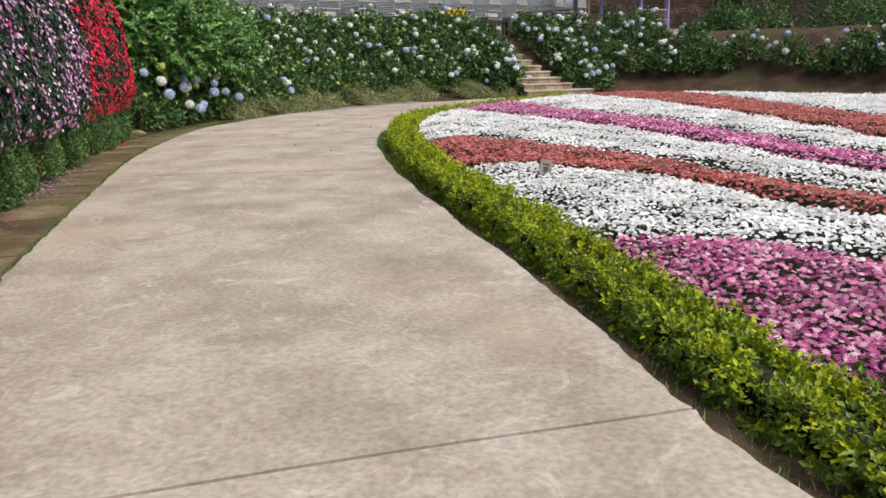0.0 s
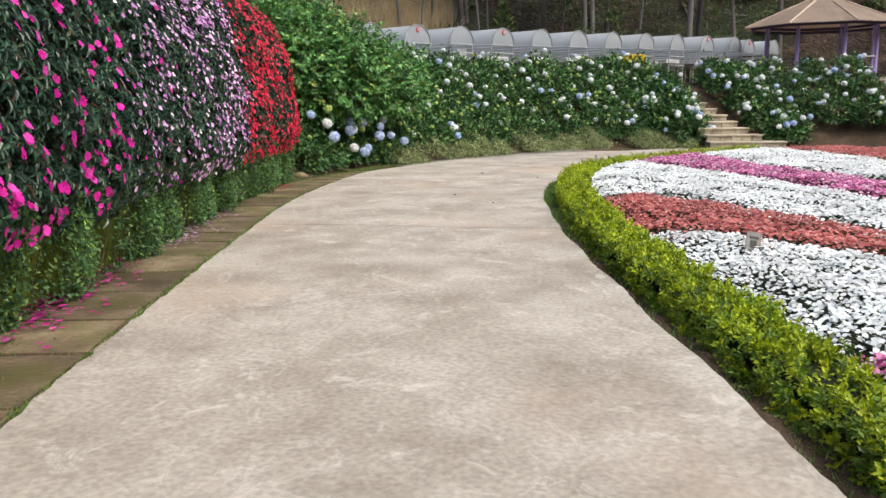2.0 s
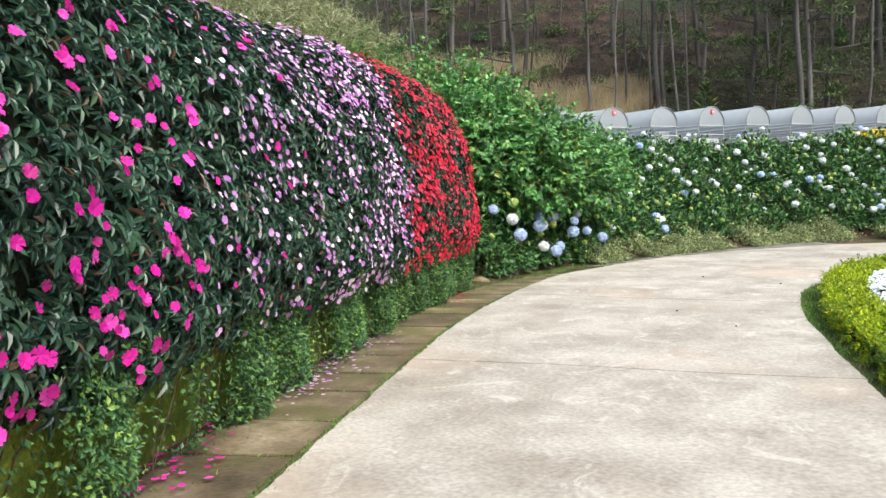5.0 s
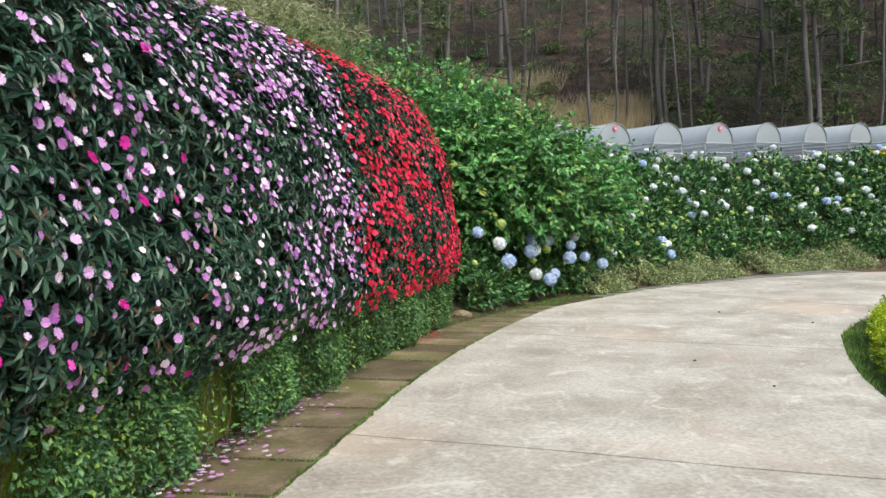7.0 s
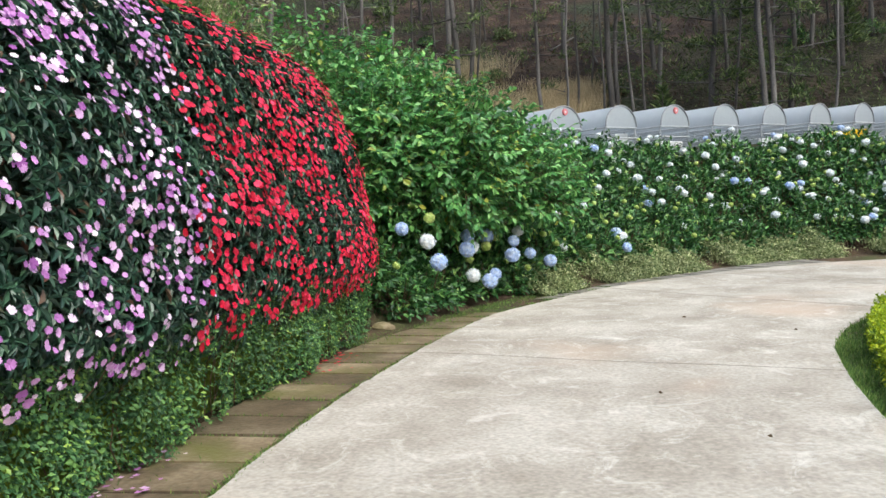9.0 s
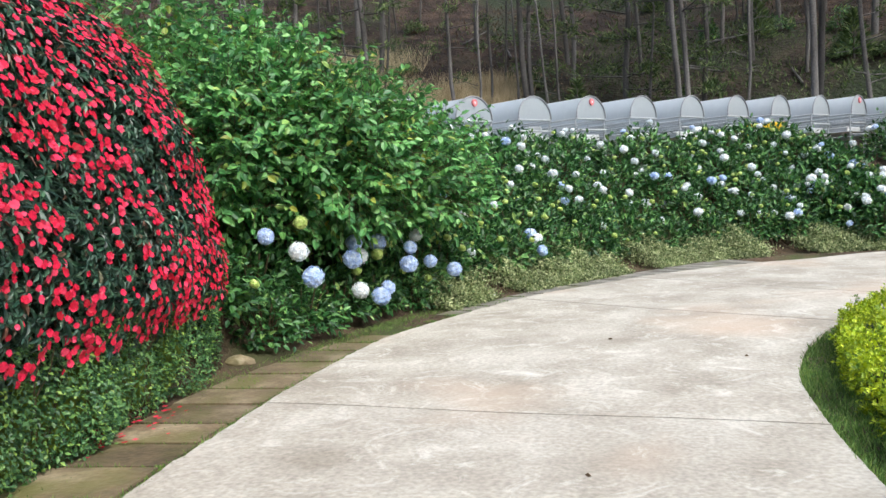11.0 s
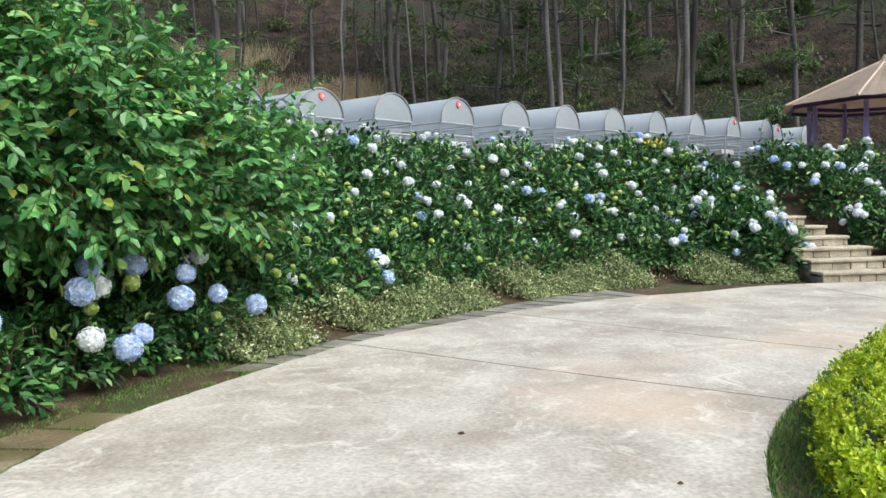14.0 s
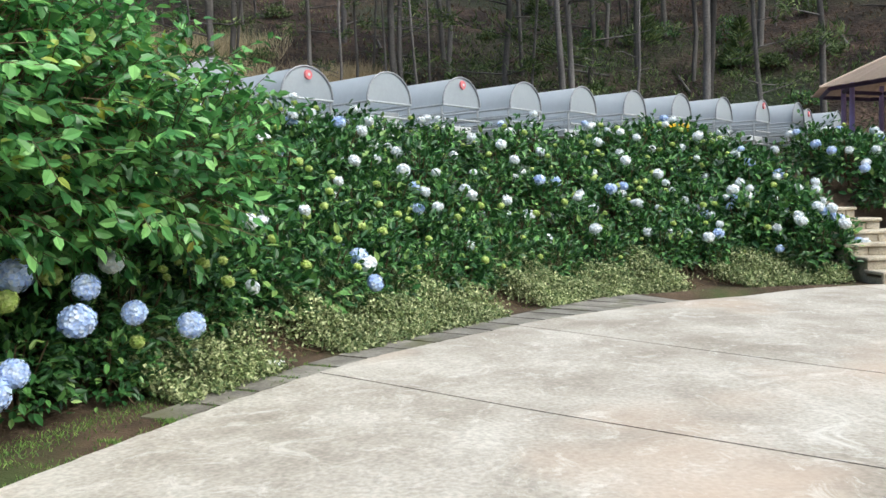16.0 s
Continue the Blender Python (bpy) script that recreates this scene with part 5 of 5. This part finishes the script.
# ---- gazebo ----
def build_gazebo():
    ROOF = rough_stuff("tan_roof_sheet", [(0.3, (0.41, 0.33, 0.27)), (0.7, (0.53, 0.43, 0.36))], 1.5, 25, 0.7, 0.15, vary=0.1, grit=0.25)
    PURPLE = plain("purple_paint", (0.4, 0.33, 0.7), 0.45)
    UNDER = plain("dark_purple_fascia", (0.07, 0.05, 0.12), 0.6)
    CONC = plain("terrace_concrete", (0.33, 0.31, 0.28), 0.9)
    g = thing("gazebo", "open gazebo with tan sheet roof and purple posts", "gazebo", at=pose(7.4, 32.0, 1.6, 0, 0, 10))
    n, R, r, eave, top = 8, 2.65, 1.87, 1.77, 2.9
    ang = [2 * math.pi * k / n for k in range(n)]
    for k in range(n):
        a, b = ang[k], ang[(k + 1) % n]
        bm = bmesh.new()
        pa, pb, t = Vector((R * math.cos(a), R * math.sin(a), eave)), Vector((R * math.cos(b), R * math.sin(b), eave)), Vector((0, 0, top))
        low = [bm.verts.new(pa.lerp(pb, i / 12) + Vector((0, 0, 0.014 * (i % 2)))) for i in range(13)]
        high = [bm.verts.new(t.lerp(pa.lerp(pb, i / 12), 0.04)) for i in range(13)]
        for i in range(12):
            bm.faces.new((low[i], low[i + 1], high[i + 1], high[i]))
        bmesh.ops.solidify(bm, geom=bm.faces[:], thickness=0.025)
        part("roof_panel", bm, ROOF, g)
        part("ridge", rod(bmesh.new(), (R * math.cos(a), R * math.sin(a), eave + 0.02), (0, 0, top + 0.02), 0.028), ROOF, g)
        part("fascia", rod(bmesh.new(), (2.4 * math.cos(a), 2.4 * math.sin(a), eave - 0.02), (2.4 * math.cos(b), 2.4 * math.sin(b), eave - 0.02), 0.05), UNDER, g)
        part("beam", rod(bmesh.new(), (r * math.cos(a), r * math.sin(a), eave + 0.06), (r * math.cos(b), r * math.sin(b), eave + 0.06), 0.05), UNDER, g)
        post = part("post", rod(bmesh.new(), (r * math.cos(a), r * math.sin(a), 0), (r * math.cos(a), r * math.sin(a), eave + 0.25), 0.065, 0.055, 12), PURPLE, g)
        if k not in (4, 5):
            for h in (0.35, 0.7):
                part("railing", rod(bmesh.new(), (r * math.cos(a), r * math.sin(a), h), (r * math.cos(b), r * math.sin(b), h), 0.022), STEEL, g)
    bm = bmesh.new()
    bmesh.ops.create_cone(bm, cap_ends=True, segments=16, radius1=0.14, radius2=0.05, depth=0.16, matrix=Matrix.Translation((0, 0, top + 0.06)))
    part("finial", bm, ROOF, g)
    bm = bmesh.new()
    bmesh.ops.create_cone(bm, cap_ends=True, segments=8, radius1=2.5, radius2=2.45, depth=0.5, matrix=Matrix.Translation((0, 0, -0.25)))
    part("floor", bm, CONC, g)


build_gazebo()


# ---- pine wood on the hillside ----
def pine_parts(seed):
    rg = np.random.default_rng(seed)
    H, r = rg.uniform(15, 20), rg.uniform(0.085, 0.15)
    hs = np.linspace(-0.4, H, 10)
    bend = np.cumsum(rg.normal(0, 0.08, (10, 2)), 0)
    trunk = limb(np.column_stack([bend, hs]), r * np.interp(hs, [0, H], [1, 0.25]), 8)
    limbs, at, along = [], [], []
    for _ in range(36):
        h = H * rg.uniform(0.1 if seed % 3 else 0.28, 1.0) ** (1.15 if seed % 3 else 0.8)
        c = np.array([*[np.interp(h, hs, bend[:, k]) for k in (0, 1)], h])
        a = rg.uniform(0, 2 * math.pi)
        ln = rg.uniform(0.8, 2.4) * np.interp(h, [0, H], [1.1, 0.6])
        d = np.array([math.cos(a), math.sin(a), rg.uniform(-0.1, 0.35)])
        tip = c + d * ln
        limbs.append(limb([c, c + d * ln * 0.5 - [0, 0, 0.05], tip], [0.035, 0.022, 0.008], 4))
        for _ in range(8):
            q = c + d * ln * rg.uniform(0.45, 1.08) + rg.normal(0, 0.2, 3) * [1, 1, 0.55]
            for _ in range(8):
                at.append(q + rg.normal(0, 0.08, 3))
                along.append(unit(d * 0.5 + rg.normal(0, 0.7, 3) + [0, 0, 0.25]))
    at, along = np.array(at), np.array(along)
    crown = scatter("crown", NEEDLE, at, along, rand_dirs(len(at), rg), np.column_stack([np.full(len(at), 0.6), rg.uniform(0.2, 0.38, len(at)), np.full(len(at), 0.2)]))
    t, l = mesh_from("trunk", *trunk, True), mesh_from("limbs", *join(limbs), True)
    t.materials.append(BARK)
    l.materials.append(BARK)
    crown.materials.append(NEEDLES)
    return t, l, crown


def build_forest():
    rg = np.random.default_rng(91)
    kinds = [pine_parts(s) for s in range(201, 207)]
    spots = [(-7.3, 42.1), (-6.9, 42.4), (-10.0, 41.5), (-1.06, 38.6), (-0.65, 38.9), (0.0, 40.6), (3.5, 38.1), (5.7, 39.7), (7.4, 39.2), (10.8, 42.3), (-2.25, 44.6), (-5.9, 46.3), (13.5, 41), (-13.5, 40)]
    while len(spots) < 210:
        a, d = rg.uniform(-70, 50), 28 + 62 * rg.random() ** 0.8
        x, y = 2 + d * math.sin(radians(a)), 12 + d * math.cos(radians(a))
        if all((x - p) ** 2 + (y - q) ** 2 > 3.4 for p, q in spots):
            spots.append((x, y))
    for k, (x, y) in enumerate(spots):
        z = float(land(np.array([x]), np.array([y]))[0])
        t, l, c = kinds[k % len(kinds)]
        ob = thing("pine_tree", "tall thin pine with a bare grey trunk", "pine tree", "pine wood on the hillside", at=pose(x, y, z, rg.normal(0, 1.5), rg.normal(0, 1.5), rg.uniform(0, 360)) @ Matrix.Scale(rg.uniform(0.85, 1.2), 4))
        part("trunk", t, None, ob)
        part("branching", l, None, ob, kind="stuff")
        part("crown", c, None, ob)
    thin = []
    for seed in (221, 222, 223):
        g = np.random.default_rng(seed)
        hs = np.linspace(-0.4, 13, 8)
        pole = mesh_from("trunk", *limb(np.column_stack([np.cumsum(g.normal(0, 0.1, (8, 2)), 0), hs]), np.interp(hs, [0, 13], [0.06, 0.02]), 6), True)
        pole.materials.append(BARK)
        stubs = mesh_from("limbs", *join([limb([(0, 0, h), (0.5 * math.cos(a), 0.5 * math.sin(a), h + 0.15), (0.9 * math.cos(a), 0.9 * math.sin(a), h + 0.1)], [0.018, 0.012, 0.005], 4) for h, a in zip(g.uniform(1.5, 9, 12), g.uniform(0, 6.28, 12))]), True)
        stubs.materials.append(BARK)
        thin.append((pole, stubs))
    for k in range(90):
        a, d = rg.uniform(-60, 45), 27 + 40 * rg.random()
        x, y = 2 + d * math.sin(radians(a)), 12 + d * math.cos(radians(a))
        ob = thing("pine_tree", "slender bare pole of a young pine", "pine tree", "pine wood on the hillside", at=pose(x, y, float(land(np.array([x]), np.array([y]))[0]), rg.normal(0, 3), rg.normal(0, 3), rg.uniform(0, 360)))
        part("trunk", thin[k % 3][0], None, ob)
        part("branching", thin[k % 3][1], None, ob, kind="stuff")
    for k in range(26):
        a, d = rg.uniform(-35, 32), rg.uniform(26, 44)
        x, y = 2 + d * math.sin(radians(a)), 12 + d * math.cos(radians(a))
        t, ln = rg.uniform(0, math.pi), rg.uniform(0.9, 2.4)
        px, py = x + np.linspace(-0.5, 0.5, 5) * ln * math.cos(t), y + np.linspace(-0.5, 0.5, 5) * ln * math.sin(t)
        log = part("fallen_log", mesh_from("fallen_log", *limb(np.column_stack([px, py, land(px, py) + 0.05]), np.linspace(0.06, 0.03, 5), 7), True), BARK)
        tagged(log, "grey fallen pine branch lying on the slope", "log", "fallen wood on the hillside")
    for k in range(34):
        a, d = rg.uniform(-32, 34), rg.uniform(25.5, 44)
        leaf_mound("bush", "small olive-green wild bush in the wood", "bush", 2 + d * math.sin(radians(a)), 12 + d * math.cos(radians(a)), rg.uniform(0.4, 1.1), rg.uniform(0.4, 1.1), 420, 0.16, NEEDLES if k % 3 else LEAF_IVY, "bushes on the wooded slope", 300 + k)
    n = 150000
    a, d = np.radians(rg.uniform(-75, 50, n)), 25 + 62 * rg.random(n) ** 1.2
    x, y = 2 + d * np.sin(a), 12 + d * np.cos(a)
    green = np.sin(x * 0.23 + 1) + np.sin(y * 0.31 + x * 0.11) + rg.normal(0, 0.5, n)
    at = np.column_stack([x, y, land(x, y) - 0.03])
    up = unit(np.column_stack([rg.normal(0, 0.7, (n, 2)), np.ones(n)]))
    size = np.column_stack([rg.uniform(0.4, 0.9, n), rg.uniform(0.08, 0.3, n), np.full(n, 0.2)])
    for w, m, label in ((green > 0.25, NEEDLES, "low green scrub and bracken on the wooded slope"), ((green <= 0.25) & (green > -1.6) & (rg.random(n) < 0.55), LEAF_LITTER, "brown dead bracken and sticks on the slope")):
        tagged(part("undergrowth", scatter("undergrowth", NEEDLE, at[w], up[w], rand_dirs(int(w.sum()), rg), size[w]), m), label, "undergrowth", kind="stuff")
    for k in range(26):
        a, d = rg.uniform(-60, 40), rg.uniform(27, 60)
        x, y = 2 + d * math.sin(radians(a)), 12 + d * math.cos(radians(a))
        z = float(land(np.array([x]), np.array([y]))[0])
        ob = thing("pine_sapling", "young bushy green pine sapling on the slope", "pine sapling", "saplings on the hillside", at=(x, y, z))
        h, c = rg.uniform(1.2, 2.6), 520
        hh = rg.random(c) ** 1.3
        r = (1 - hh) * 0.42 * h * rg.uniform(0.3, 1.1, c)
        t = rg.uniform(0, 2 * math.pi, c)
        q = np.column_stack([r * np.cos(t), r * np.sin(t), 0.12 + hh * h])
        part("needles", scatter("needles", BLADE, q, unit(np.column_stack([np.cos(t), np.sin(t), rg.uniform(0.2, 0.9, c)])), rand_dirs(c, rg), np.column_stack([np.full(c, 1.3), np.full(c, 0.3), np.full(c, 0.2)])), NEEDLES, ob, kind="stuff")
        part("trunk", mesh_from("trunk", *limb([(0, 0, -0.1), (0, 0, h)], [0.04, 0.01], 6)), BARK, ob)


build_forest()


# ---- small things on the concrete ----
def build_litter():
    rg = np.random.default_rng(99)
    dead = plain("dead_leaf", (0.2, 0.14, 0.09), 0.8)
    for x, y, r in ((-2.03, 14.26, 0.022), (-1.05, 13.55, 0.015), (-1.9, 11.0, 0.015), (-1.3, 10.2, 0.014)):
        n = 9
        a = np.linspace(0, 2 * math.pi, n, endpoint=False)
        rad = r * (0.7 + 0.3 * np.cos(a * 2)) * rg.uniform(0.8, 1.15, n)
        up = flat(x, y) + 0.008
        rim = [(x + rad[k] * math.cos(a[k]), y + rad[k] * math.sin(a[k]) * 0.7, up + 0.012 * abs(math.sin(a[k])) + rg.uniform(0, 0.006)) for k in range(n)]
        bm = bmesh.new()
        c = bm.verts.new((x, y, up))
        vs = [bm.verts.new(p) for p in rim]
        for k in range(n):
            bm.faces.new((c, vs[k], vs[(k + 1) % n]))
        bmesh.ops.solidify(bm, geom=bm.faces[:], thickness=0.002)
        tagged(part("dead_leaf", bm, dead), "small curled dead leaf lying on the concrete", "leaf", "dead leaves on the path")
    scrap = thing("paper_scrap", "crumpled scrap of white paper beside the slabs", "litter", at=(-3.72, 17.45, flat(-3.72, 17.45)))
    bm = bmesh.new()
    bmesh.ops.create_grid(bm, x_segments=5, y_segments=4, size=0.06)
    for v in bm.verts:
        v.co.z += rg.uniform(0.005, 0.035)
        v.co.x += rg.uniform(-0.008, 0.008)
    bmesh.ops.solidify(bm, geom=bm.faces[:], thickness=0.0015)
    part("sheet", bm, plain("white_paper", (0.75, 0.76, 0.74), 0.7), scrap)
    bm = bmesh.new()
    bmesh.ops.create_icosphere(bm, subdivisions=2, radius=1)
    for v in bm.verts:
        v.co = Vector((v.co.x * 0.12, v.co.y * 0.08, v.co.z * 0.06)) * rg.uniform(0.88, 1.08)
    bmesh.ops.transform(bm, matrix=pose(-4.86, 13.3, flat(-4.8, 13.3) + 0.02, 4, 8, 35), verts=bm.verts)
    stone = part("edging_stone", bm, SLAB)
    tagged(stone, "rough mossy edging stone at the end of the wall", "stone")


build_litter()
